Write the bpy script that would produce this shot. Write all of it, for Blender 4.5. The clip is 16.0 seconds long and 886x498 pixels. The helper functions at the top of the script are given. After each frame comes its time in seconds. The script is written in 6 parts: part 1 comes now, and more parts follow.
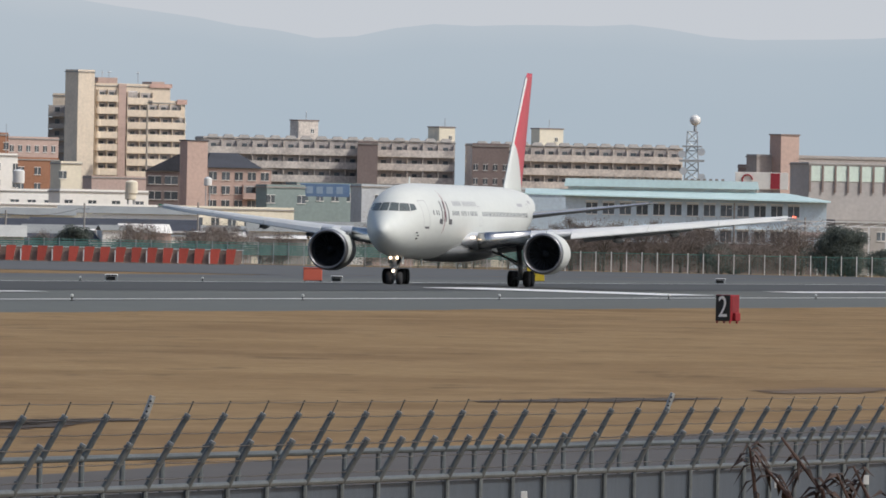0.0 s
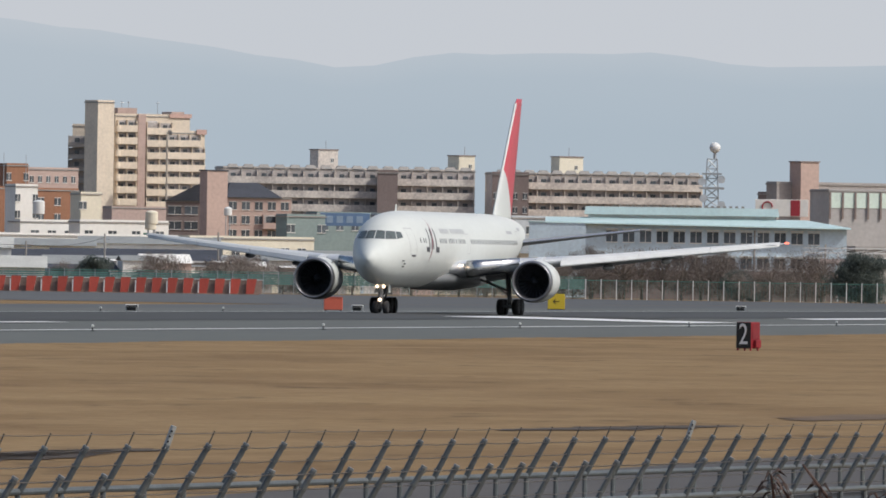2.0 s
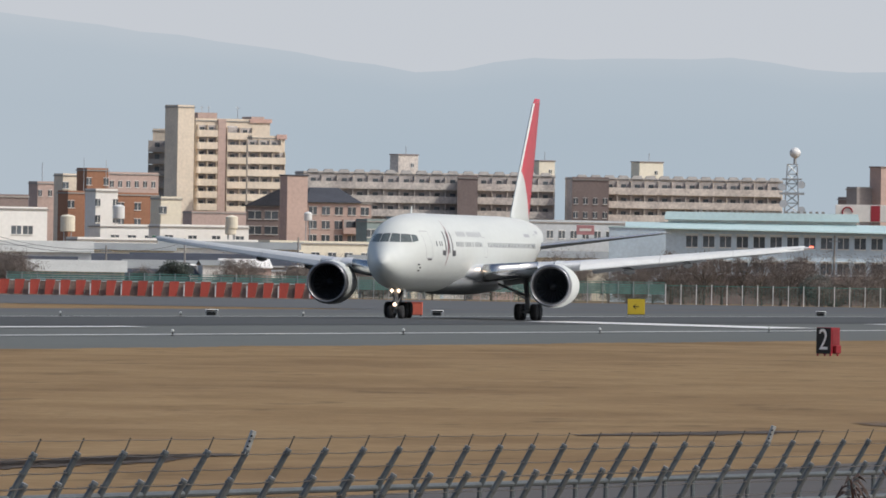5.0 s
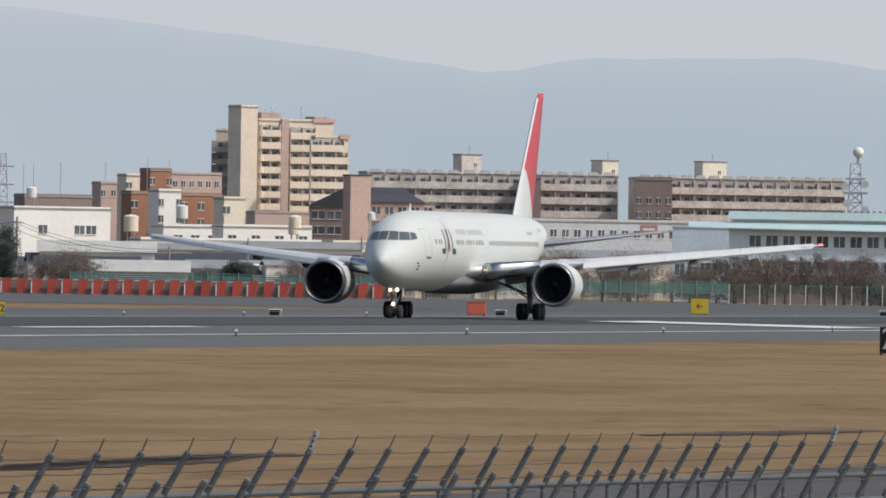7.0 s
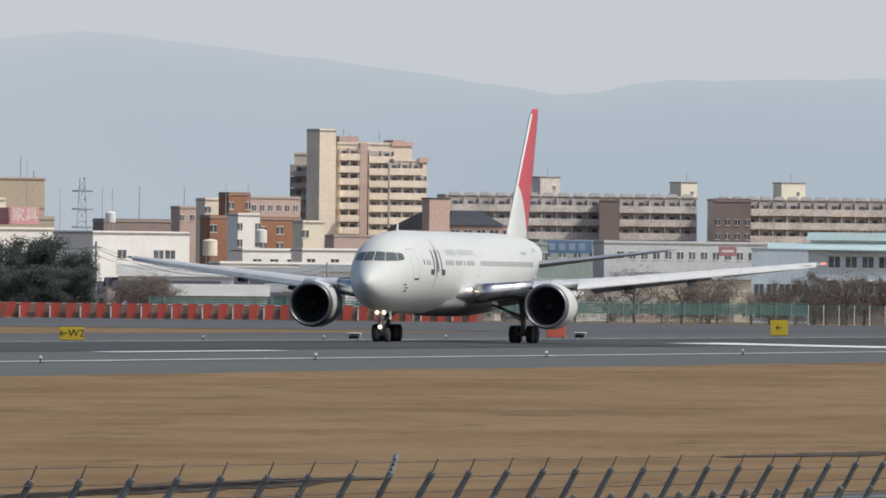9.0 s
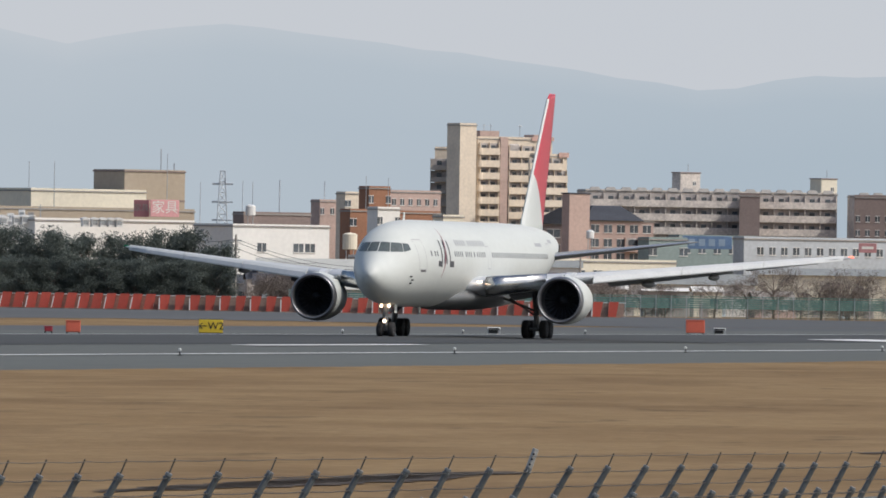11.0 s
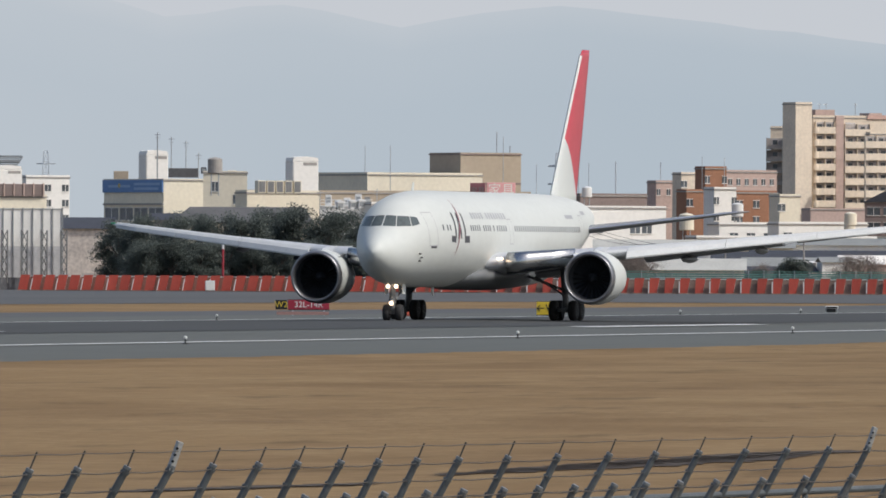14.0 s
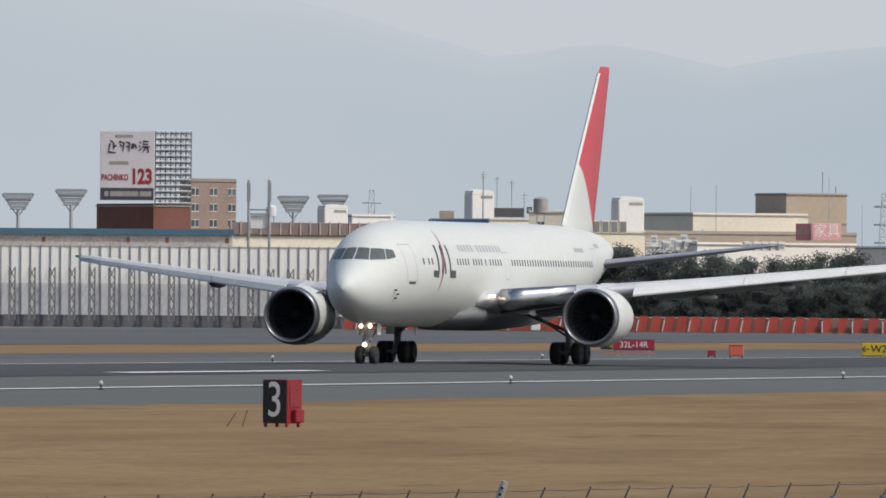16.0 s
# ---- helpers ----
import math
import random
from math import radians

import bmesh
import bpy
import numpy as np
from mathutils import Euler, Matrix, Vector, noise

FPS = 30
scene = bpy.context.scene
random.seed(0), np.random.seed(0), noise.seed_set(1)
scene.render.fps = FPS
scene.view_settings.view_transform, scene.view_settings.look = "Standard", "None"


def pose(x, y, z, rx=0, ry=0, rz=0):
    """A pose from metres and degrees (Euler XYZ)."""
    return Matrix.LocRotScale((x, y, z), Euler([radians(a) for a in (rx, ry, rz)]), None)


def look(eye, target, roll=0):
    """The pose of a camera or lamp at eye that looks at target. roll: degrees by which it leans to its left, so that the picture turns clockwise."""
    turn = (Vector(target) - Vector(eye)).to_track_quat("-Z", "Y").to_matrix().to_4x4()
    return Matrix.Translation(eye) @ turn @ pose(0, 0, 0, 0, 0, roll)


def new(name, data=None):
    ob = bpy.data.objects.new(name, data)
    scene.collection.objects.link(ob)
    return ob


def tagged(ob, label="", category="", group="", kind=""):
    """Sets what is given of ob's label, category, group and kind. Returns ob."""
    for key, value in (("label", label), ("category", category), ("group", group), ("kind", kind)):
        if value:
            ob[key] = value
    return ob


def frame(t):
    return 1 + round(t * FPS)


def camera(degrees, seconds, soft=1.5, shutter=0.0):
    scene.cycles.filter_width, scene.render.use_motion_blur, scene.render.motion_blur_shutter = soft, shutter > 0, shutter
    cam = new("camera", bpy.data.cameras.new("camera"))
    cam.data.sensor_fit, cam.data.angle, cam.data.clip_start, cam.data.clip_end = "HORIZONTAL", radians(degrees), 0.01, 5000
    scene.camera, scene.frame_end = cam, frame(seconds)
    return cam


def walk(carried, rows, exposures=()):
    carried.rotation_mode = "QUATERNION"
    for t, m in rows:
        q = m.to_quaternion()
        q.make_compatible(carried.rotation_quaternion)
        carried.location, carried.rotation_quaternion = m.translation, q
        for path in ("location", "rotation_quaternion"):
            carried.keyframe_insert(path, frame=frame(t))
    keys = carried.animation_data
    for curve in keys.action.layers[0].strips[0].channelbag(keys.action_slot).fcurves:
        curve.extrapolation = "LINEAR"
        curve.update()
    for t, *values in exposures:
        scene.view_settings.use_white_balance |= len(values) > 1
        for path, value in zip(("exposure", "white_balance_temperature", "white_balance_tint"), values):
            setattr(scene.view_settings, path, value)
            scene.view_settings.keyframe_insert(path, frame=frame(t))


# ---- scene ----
# ---- camera ----
EYE = 2.97
PAN = [  # seconds, degrees left of the runway's line, pitch, lean
    (0.0, 10.444, -0.020, 1.16), (0.5, 10.454, 0.018, 1.11), (1.0, 10.465, 0.035, 0.98), (1.5, 10.471, 0.041, 0.90),
    (2.0, 10.532, 0.100, 0.88), (2.5, 10.590, 0.102, 0.97), (3.0, 10.639, 0.122, 0.98), (3.5, 10.689, 0.112, 1.04),
    (6.0, 10.999, 0.117, 0.88), (6.5, 11.080, 0.107, 0.94), (7.0, 11.138, 0.111, 0.90), (7.5, 11.198, 0.105, 0.87),
    (8.0, 11.272, 0.176, 0.76), (10.5, 11.882, 0.185, 0.76), (11.0, 12.064, 0.173, 0.93), (11.5, 12.238, 0.151, 0.77),
    (12.0, 12.385, 0.165, 0.62), (12.5, 12.637, 0.158, 0.47), (13.0, 12.904, 0.174, 0.38), (13.5, 13.202, 0.047, 0.26),
    (14.0, 13.487, 0.080, 0.25), (14.5, 13.754, 0.064, 0.17), (15.0, 14.200, 0.048, 0.17), (15.5, 14.540, 0.033, 0.26),
    (16.0, 14.864, 0.241, 0.42),
]
cam = camera(3.744, 16.0, soft=1.7)
walk(cam, [(t, pose(0, 0, EYE, 90 + p, 0, a) @ pose(0, 0, 0, 0, 0, r)) for t, a, p, r in PAN], [(0.0, 0.0), (16.0, 0.0)])

# ---- world and sun ----
SUN_EL, SUN_AZ = 47.0, 101.0  # the azimuth runs from the runway's far end to the right
world = bpy.data.worlds.new("sky")
scene.world = world
world.use_nodes = True
wn = world.node_tree
sky = wn.nodes.new("ShaderNodeTexSky")
sky.sky_type, sky.sun_disc = "NISHITA", False
sky.sun_elevation, sky.sun_rotation = radians(SUN_EL), radians(SUN_AZ)
sky.air_density, sky.dust_density, sky.ozone_density = 1.0, 3.0, 1.0
wn.links.new(sky.outputs[0], wn.nodes["Background"].inputs[0])
wn.nodes["Background"].inputs[1].default_value = 0.12
sun = new("sun", bpy.data.lights.new("sun", "SUN"))
sun.data.energy, sun.data.angle, sun.data.color = 2.35, radians(1.2), (0.985, 0.96, 0.90)
sdir = Vector((math.sin(radians(SUN_AZ)) * math.cos(radians(SUN_EL)), math.cos(radians(SUN_AZ)) * math.cos(radians(SUN_EL)), math.sin(radians(SUN_EL))))
sun.matrix_world = look(sdir * 100, (0, 0, 0))


# ---- materials ----
def mat(name, color, rough=0.6, metal=0.0, vary=0.15, scale=1.0, fine=12.0, bump=0.0, tint=None, stretch=(1, 1, 1), rand=0.0):
    """A surface whose colour varies at two scales, with fine relief; rand: variation from piece to piece."""
    m = bpy.data.materials.new(name)
    m.use_nodes = True
    nt = m.node_tree
    b = nt.nodes["Principled BSDF"]
    b.inputs["Roughness"].default_value, b.inputs["Metallic"].default_value = rough, metal
    tc, mp = nt.nodes.new("ShaderNodeTexCoord"), nt.nodes.new("ShaderNodeMapping")
    mp.inputs["Scale"].default_value = stretch
    nt.links.new(tc.outputs["Object"], mp.inputs[0])
    outs = []
    for s, d in ((scale, 3.0), (scale * fine, 4.0)):
        n = nt.nodes.new("ShaderNodeTexNoise")
        n.inputs["Scale"].default_value, n.inputs["Detail"].default_value = s, d
        nt.links.new(mp.outputs[0], n.inputs["Vector"])
        outs.append(n.outputs["Fac"])
    add = nt.nodes.new("ShaderNodeMath")
    add.operation = "ADD"
    nt.links.new(outs[0], add.inputs[0]), nt.links.new(outs[1], add.inputs[1])
    ramp = nt.nodes.new("ShaderNodeMapRange")
    ramp.inputs["From Min"].default_value, ramp.inputs["From Max"].default_value = 0.7, 1.3
    nt.links.new(add.outputs[0], ramp.inputs["Value"])
    mix = nt.nodes.new("ShaderNodeMix")
    mix.data_type = "RGBA"
    lo = [c * (1 - vary) for c in color] if tint is None else tint
    mix.inputs["A"].default_value, mix.inputs["B"].default_value = (*lo, 1), (*[min(1, c * (1 + vary)) for c in color], 1)
    nt.links.new(ramp.outputs[0], mix.inputs["Factor"])
    out = mix.outputs["Result"]
    if rand:
        oi, hs, mr = nt.nodes.new("ShaderNodeObjectInfo"), nt.nodes.new("ShaderNodeHueSaturation"), nt.nodes.new("ShaderNodeMapRange")
        mr.inputs["To Min"].default_value, mr.inputs["To Max"].default_value = 1 - rand, 1 + rand
        nt.links.new(oi.outputs["Random"], mr.inputs["Value"]), nt.links.new(mr.outputs[0], hs.inputs["Value"])
        nt.links.new(out, hs.inputs["Color"])
        out = hs.outputs[0]
    nt.links.new(out, b.inputs["Base Color"])
    if bump:
        bp = nt.nodes.new("ShaderNodeBump")
        bp.inputs["Strength"].default_value, bp.inputs["Distance"].default_value = bump, 0.05
        nt.links.new(outs[1], bp.inputs["Height"]), nt.links.new(bp.outputs[0], b.inputs["Normal"])
    return m


def glow(name, color, strength):
    m = bpy.data.materials.new(name)
    m.use_nodes = True
    b = m.node_tree.nodes["Principled BSDF"]
    b.inputs["Base Color"].default_value = (*color, 1)
    b.inputs["Emission Color"].default_value, b.inputs["Emission Strength"].default_value = (*color, 1), strength
    return m


# ---- mesh helpers ----
def mesh_of(name, bm, material, smooth=False):
    me = bpy.data.meshes.new(name)
    bm.normal_update()
    bm.to_mesh(me)
    bm.free()
    me.materials.append(material)
    if smooth:
        for p in me.polygons:
            p.use_smooth = True
    return me


def part(name, bm, material, parent=None, label="", smooth=False, m=None):
    """Links a bmesh as one object, under a thing or a part where one is given."""
    ob = new(name, mesh_of(name, bm, material, smooth))
    if parent is not None:
        ob.parent = parent
    if m is not None:
        ob.matrix_basis = m
    if label:
        ob["label"] = label
    return ob


def thing(name, label, category, group="", kind="", m=None):
    ob = new(name)
    ob.empty_display_size = 0.2
    if m is not None:
        ob.matrix_basis = m
    return tagged(ob, label, category, group, kind)


def add_box(bm, x0, x1, y0, y1, z0, z1, bevel=0.0):
    m = Matrix.Translation(((x0 + x1) / 2, (y0 + y1) / 2, (z0 + z1) / 2)) @ Matrix.Diagonal((abs(x1 - x0), abs(y1 - y0), abs(z1 - z0), 1))
    vs = bmesh.ops.create_cube(bm, size=1, matrix=m)["verts"]
    if bevel:
        es = list({e for v in vs for e in v.link_edges})
        bmesh.ops.bevel(bm, geom=es, offset=bevel, segments=1, affect="EDGES")
    return bm


def box(x0, x1, y0, y1, z0, z1, bevel=0.0):
    return add_box(bmesh.new(), x0, x1, y0, y1, z0, z1, bevel)


def add_tube(bm, p, q, r, r2=None, n=8):
    p, q = Vector(p), Vector(q)
    d = q - p
    m = Matrix.Translation((p + q) / 2) @ d.to_track_quat("Z", "Y").to_matrix().to_4x4()
    bmesh.ops.create_cone(bm, cap_ends=True, segments=n, radius1=r, radius2=r if r2 is None else r2, depth=d.length, matrix=m)
    return bm


def tube(p, q, r, r2=None, n=8):
    return add_tube(bmesh.new(), p, q, r, r2, n)


def loft(rings, close=True, caps=True):
    """A skin through rings of equally many points."""
    bm = bmesh.new()
    vs = [[bm.verts.new(p) for p in ring] for ring in rings]
    n = len(rings[0])
    for a, b in zip(vs, vs[1:]):
        for i in range(n if close else n - 1):
            bm.faces.new((a[i], a[(i + 1) % n], b[(i + 1) % n], b[i]))
    if caps:
        bm.faces.new(vs[0]), bm.faces.new(vs[-1])
    bmesh.ops.recalc_face_normals(bm, faces=bm.faces)
    return bm


def lathe(profile, n=32, axis="y", centre=(0, 0, 0), caps=True):
    """A skin turned round an axis; the profile is pairs of place along the axis and radius."""
    rings = []
    for s, r in profile:
        ring = []
        for i in range(n):
            a = 2 * math.pi * i / n
            u, v = r * math.cos(a), r * math.sin(a)
            ring.append(Vector((u, s, v) if axis == "y" else (s, u, v) if axis == "x" else (u, v, s)) + Vector(centre))
        rings.append(ring)
    return loft(rings, True, caps)


# ---- the ground ----
MID = 178.2  # the runway's middle line lies this far to the left of the viewing spot
PROFILE = [(-4900, -1.0), (25, -1.0), (47, -0.95), (102, -0.50), (127.5, -0.43), (148, -0.36), (MID, 0.0), (208.4, -0.36), (262, -0.45), (4900, -0.45)]


def ground_z(x):
    return float(np.interp(-x, [p[0] for p in PROFILE], [p[1] for p in PROFILE]))


def turf(name, straw, earth, dark):
    """Dry mown turf: broad drifts, streaks of tufts, fine grain and small dark gaps."""
    m = bpy.data.materials.new(name)
    m.use_nodes = True
    nt = m.node_tree
    b = nt.nodes["Principled BSDF"]
    b.inputs["Roughness"].default_value = 0.95
    b.inputs["Specular IOR Level"].default_value = 0.15
    tc = nt.nodes.new("ShaderNodeTexCoord")
    facs = []
    for size, stretch, detail, lo, hi in ((0.05, (1, .40, 1), 5, .38, .62), (0.16, (1, .30, 1), 6, .42, .60), (1.3, (1, .40, 1), 6, .40, .60), (0.5, (1, .22, 1), 7, .58, .68)):
        mp, n, mr = nt.nodes.new("ShaderNodeMapping"), nt.nodes.new("ShaderNodeTexNoise"), nt.nodes.new("ShaderNodeMapRange")
        mp.inputs["Scale"].default_value = stretch
        n.inputs["Scale"].default_value, n.inputs["Detail"].default_value, n.inputs["Roughness"].default_value = size, detail, .62
        mr.inputs["From Min"].default_value, mr.inputs["From Max"].default_value = lo, hi
        nt.links.new(tc.outputs["Object"], mp.inputs[0]), nt.links.new(mp.outputs[0], n.inputs["Vector"]), nt.links.new(n.outputs["Fac"], mr.inputs["Value"])
        facs.append(mr.outputs[0])
    col = None
    for fac, weight, tone in ((facs[0], .75, None), (facs[1], .60, (straw[0] * 1.22, straw[1] * 1.28, straw[2] * 1.35)), (facs[2], .34, earth), (facs[3], .50, dark)):
        mx, k = nt.nodes.new("ShaderNodeMix"), nt.nodes.new("ShaderNodeMath")
        mx.data_type = "RGBA"
        k.operation, k.inputs[1].default_value = "MULTIPLY", weight
        nt.links.new(fac, k.inputs[0]), nt.links.new(k.outputs[0], mx.inputs["Factor"])
        if col is None:
            mx.inputs["A"].default_value, mx.inputs["B"].default_value = (*straw, 1), (*earth, 1)
        else:
            nt.links.new(col, mx.inputs["A"])
            mx.inputs["B"].default_value = (*tone, 1)
        col = mx.outputs["Result"]
    nt.links.new(col, b.inputs["Base Color"])
    bp = nt.nodes.new("ShaderNodeBump")
    bp.inputs["Strength"].default_value, bp.inputs["Distance"].default_value = .5, .05
    nt.links.new(facs[2], bp.inputs["Height"]), nt.links.new(bp.outputs[0], b.inputs["Normal"])
    return m


grass = turf("dry_grass", (0.252, 0.169, 0.085), (0.164, 0.101, 0.049), (0.075, 0.048, 0.026))
asphalt = mat("runway_asphalt", (0.097, 0.104, 0.096), 0.9, 0, 0.10, 0.03, 30.0, 0.2, stretch=(1, 0.12, 1))
rubber = mat("rubber_marked_asphalt", (0.047, 0.049, 0.049), 0.9, 0, 0.2, 0.08, 20.0, 0.2, stretch=(1, 0.03, 1))
taxi = mat("taxiway_asphalt", (0.083, 0.086, 0.088), 0.9, 0, 0.15, 0.02, 30.0, 0.2, stretch=(1, 0.15, 1))
road = mat("road_asphalt", (0.075, 0.068, 0.063), 0.9, 0, 0.12, 0.1, 20.0, 0.2)
paint = mat("white_road_paint", (0.74, 0.74, 0.73), 0.7, 0, 0.12, 0.2, 10.0)
far_soil = mat("far_soil", (0.16, 0.14, 0.12), 0.95, 0, 0.3, 0.02, 10.0)


def sheet(x0, x1, y0, y1, lift, n=1):
    """A strip of the ground along the runway that follows its cross fall."""
    xs = sorted({x0, x1, *[-p for p, _ in PROFILE if x0 < -p < x1]})
    bm = bmesh.new()
    rows = [[bm.verts.new((x, y, ground_z(x) + lift)) for x in xs] for y in np.linspace(y0, y1, n + 1)]
    for a, b in zip(rows, rows[1:]):
        for i in range(len(xs) - 1):
            bm.faces.new((a[i], a[i + 1], b[i + 1], b[i]))
    return bm


def flat(name, label, category, bm, material):
    return tagged(part(name, bm, material), label, category, kind="structure")


flat("ground", "dry tan winter grass over a flat airfield", "grass", sheet(-4900, 4900, -4900, 4900, 0, 4), grass)
flat("runway", "grey asphalt runway with paved shoulders", "runway", sheet(-233, -125.0, -1500, 3200, 0.03), asphalt)
flat("runway_middle", "asphalt darkened by tyre rubber along the runway", "runway", sheet(-206, -164, -1400, 3100, 0.05), rubber)
flat("taxiway", "grey asphalt taxiway beyond a strip of grass", "taxiway", sheet(-520, -318, -1500, 1868, 0.03), taxi)
flat("apron", "grey asphalt between runway and grass strip", "pavement", sheet(-262, -233.1, -1500, 3200, 0.02), taxi)
flat("taxiway_link", "dark asphalt link between runway and taxiway", "taxiway", sheet(-318.1, -261.9, 1330, 1868, 0.035), taxi)
flat("perimeter_road", "narrow grey service road inside the fence", "road", sheet(-46.5, -31, -300, 900, 0.03), road)
flat("far_ground", "brown soil beyond the taxiway", "ground", sheet(-1600, -520.1, -1500, 4800, 0.02), far_soil)
for k, (x0, x1, y0, y1) in enumerate(((-148.4, -147.5, -1400, 3100), (-209.0, -208.1, -1400, 3100))):
    flat(f"edge_line_{k + 1}", "continuous white painted edge line", "marking", sheet(x0, x1, y0, y1, 0.07), paint)
MARKS = [(-170, -153, 914, 938), (-161.8, -160.2, 703, 747), (-167.6, -166.1, 573, 606), (-168.5, -166.9, 480, 512), (-162, -159, 1012, 1075)]
for k, (x0, x1, y0, y1) in enumerate(MARKS):
    flat(f"runway_mark_{k + 1}", "white painted bar on the runway", "marking", sheet(x0, x1, y0, y1, 0.08), paint)




def ragged_verge():
    """Grass that creeps over the runway's paved edge in uneven tongues."""
    rr, bm, prev = random.Random(3), bmesh.new(), None
    for i in range(601):
        y = 230 + i * 1.6
        w = .5 + 1.8 * max(0, noise.noise(Vector((y * .035, 0, 0))) + .2) + .8 * noise.noise(Vector((y * .3, 4, 0))) + rr.uniform(-.35, .35)
        x = -124.8 - max(.1, w)
        row = [bm.verts.new((u, y, ground_z(u) + up)) for u, up in ((x, .036), (x + .08, .05), (-124.8, .045), (-121.5, .002), (-120.5, -.05))]
        if prev:
            for j in range(4):
                bm.faces.new((prev[j], prev[j + 1], row[j + 1], row[j]))
        prev = row
    flat("grass_verge", "ragged dry grass edge creeping over the asphalt", "grass", bm, grass)


ragged_verge()


# ---- the airliner: x to its left, y towards its tail, z up, the nose wheels at the origin ----
white = mat("white_fuselage_paint", (0.61, 0.63, 0.605), 0.46, 0, 0.035, 0.35, 8.0, stretch=(1, 0.4, 1))
grey_paint = mat("grey_wing_paint", (0.50, 0.52, 0.55), 0.35, 0, 0.06, 0.6, 8.0)
# fairing grey, darkened so the colour carries the shade under belly and wing
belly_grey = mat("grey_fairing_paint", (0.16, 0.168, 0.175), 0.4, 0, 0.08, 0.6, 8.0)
bare_metal = mat("bare_aluminium", (0.78, 0.78, 0.79), 0.3, 0.9, 0.05, 1.0, 8.0)
slat_metal = mat("slat_paint", (0.58, 0.595, 0.60), 0.6, 0.0, 0.06, 1.0, 8.0)
chrome_edge = mat("polished_leading_edge", (0.50, 0.51, 0.52), 0.24, 1.0, 0.05, 1.0, 8.0)
lip_metal = mat("inlet_lip_metal", (0.27, 0.27, 0.285), 0.38, 0.75, 0.08, 1.0, 8.0)
# wing grey made darker: underside shade of tailplane and flaps in the colour
tail_grey = mat("grey_tailplane_paint", (0.27, 0.28, 0.29), 0.4, 0, 0.06, 0.6, 8.0)
dark_metal = mat("dark_steel", (0.08, 0.08, 0.085), 0.5, 0.4, 0.2, 4.0, 6.0)
gear_paint = mat("grey_gear_paint", (0.22, 0.225, 0.23), 0.5, 0.1, 0.2, 3.0, 6.0)
tyre_black = mat("tyre_rubber", (0.022, 0.022, 0.024), 0.85, 0, 0.25, 3.0, 6.0)
hub_grey = mat("wheel_hub_metal", (0.25, 0.25, 0.26), 0.5, 0.5, 0.2, 6.0, 5.0)
duct_black = mat("dark_inlet_duct", (0.042, 0.047, 0.055), 0.8, 0, 0.2, 2.0, 6.0)
fan_dark = mat("fan_blade_metal", (0.016, 0.018, 0.022), 0.85, 0, 0.15, 3.0, 6.0)
pane_dark = mat("cabin_window_glass", (0.15, 0.16, 0.17), 0.1, 0, 0.1, 3.0, 5.0)
cockpit_glass = mat("cockpit_glass", (0.10, 0.118, 0.12), 0.08, 0, 0.2, 1.5, 4.0)
logo_dark = mat("dark_grey_lettering", (0.05, 0.048, 0.055), 0.4, 0, 0.05, 2.0, 5.0)
logo_red = mat("dark_red_stripe", (0.27, 0.07, 0.095), 0.4, 0, 0.05, 2.0, 5.0)
logo_grey = mat("grey_lettering", (0.38, 0.385, 0.40), 0.4, 0, 0.05, 2.0, 5.0)
seam = mat("panel_seam", (0.42, 0.42, 0.43), 0.5, 0, 0.05, 2.0, 5.0)
lamp_warm = glow("landing_lamp_lens", (1.0, 0.74, 0.52), 3.6)
lamp_red = glow("red_wingtip_lamp", (1.0, 0.14, 0.08), 3.0)

HULL = [(-4.95, .03, 3.78, 3.84), (-4.72, .40, 3.36, 4.22), (-4.2, .72, 2.98, 4.58), (-3.4, 1.06, 2.62, 4.95), (-2.5, 1.40, 2.35, 5.42),
        (-1.6, 1.70, 2.16, 6.08), (-.8, 1.91, 2.06, 6.52), (.3, 2.14, 1.98, 6.86), (1.6, 2.34, 1.92, 7.08), (3.2, 2.46, 1.90, 7.22),
        (5.5, 2.515, 1.89, 7.30), (15, 2.515, 1.89, 7.30), (29, 2.515, 1.89, 7.30), (33, 2.48, 2.08, 7.30), (37, 2.30, 2.75, 7.27),
        (41, 1.85, 3.70, 7.15), (44.5, 1.28, 4.55, 6.92), (47, .75, 5.20, 6.60), (48.6, .32, 5.72, 6.32)]


def hull(y):
    """Half width, middle height and half height of the fuselage at y, along smooth curves."""
    i = max(0, min(len(HULL) - 2, sum(1 for s in HULL if s[0] <= y) - 1))
    p, q = HULL[i], HULL[i + 1]
    o, r = HULL[max(0, i - 1)], HULL[min(len(HULL) - 1, i + 2)]
    d = q[0] - p[0]
    u = min(1, max(0, (y - p[0]) / d))
    got = []
    for k in (1, 2, 3):
        m0, m1 = (q[k] - o[k]) / (q[0] - o[0]) * d, (r[k] - p[k]) / (r[0] - p[0]) * d
        got.append((2 * u**3 - 3 * u**2 + 1) * p[k] + (u**3 - 2 * u**2 + u) * m0 + (3 * u**2 - 2 * u**3) * q[k] + (u**3 - u**2) * m1)
    a, zb, zt = got
    return max(a, .02), (zb + zt) / 2, max((zt - zb) / 2, .02)


def on_hull(y, z, lift=0.012, side=1):
    a, zc, b = hull(y)
    return Vector((side * (a * math.sqrt(max(0.0, 1 - ((z - zc) / b) ** 2)) + lift), y, z))


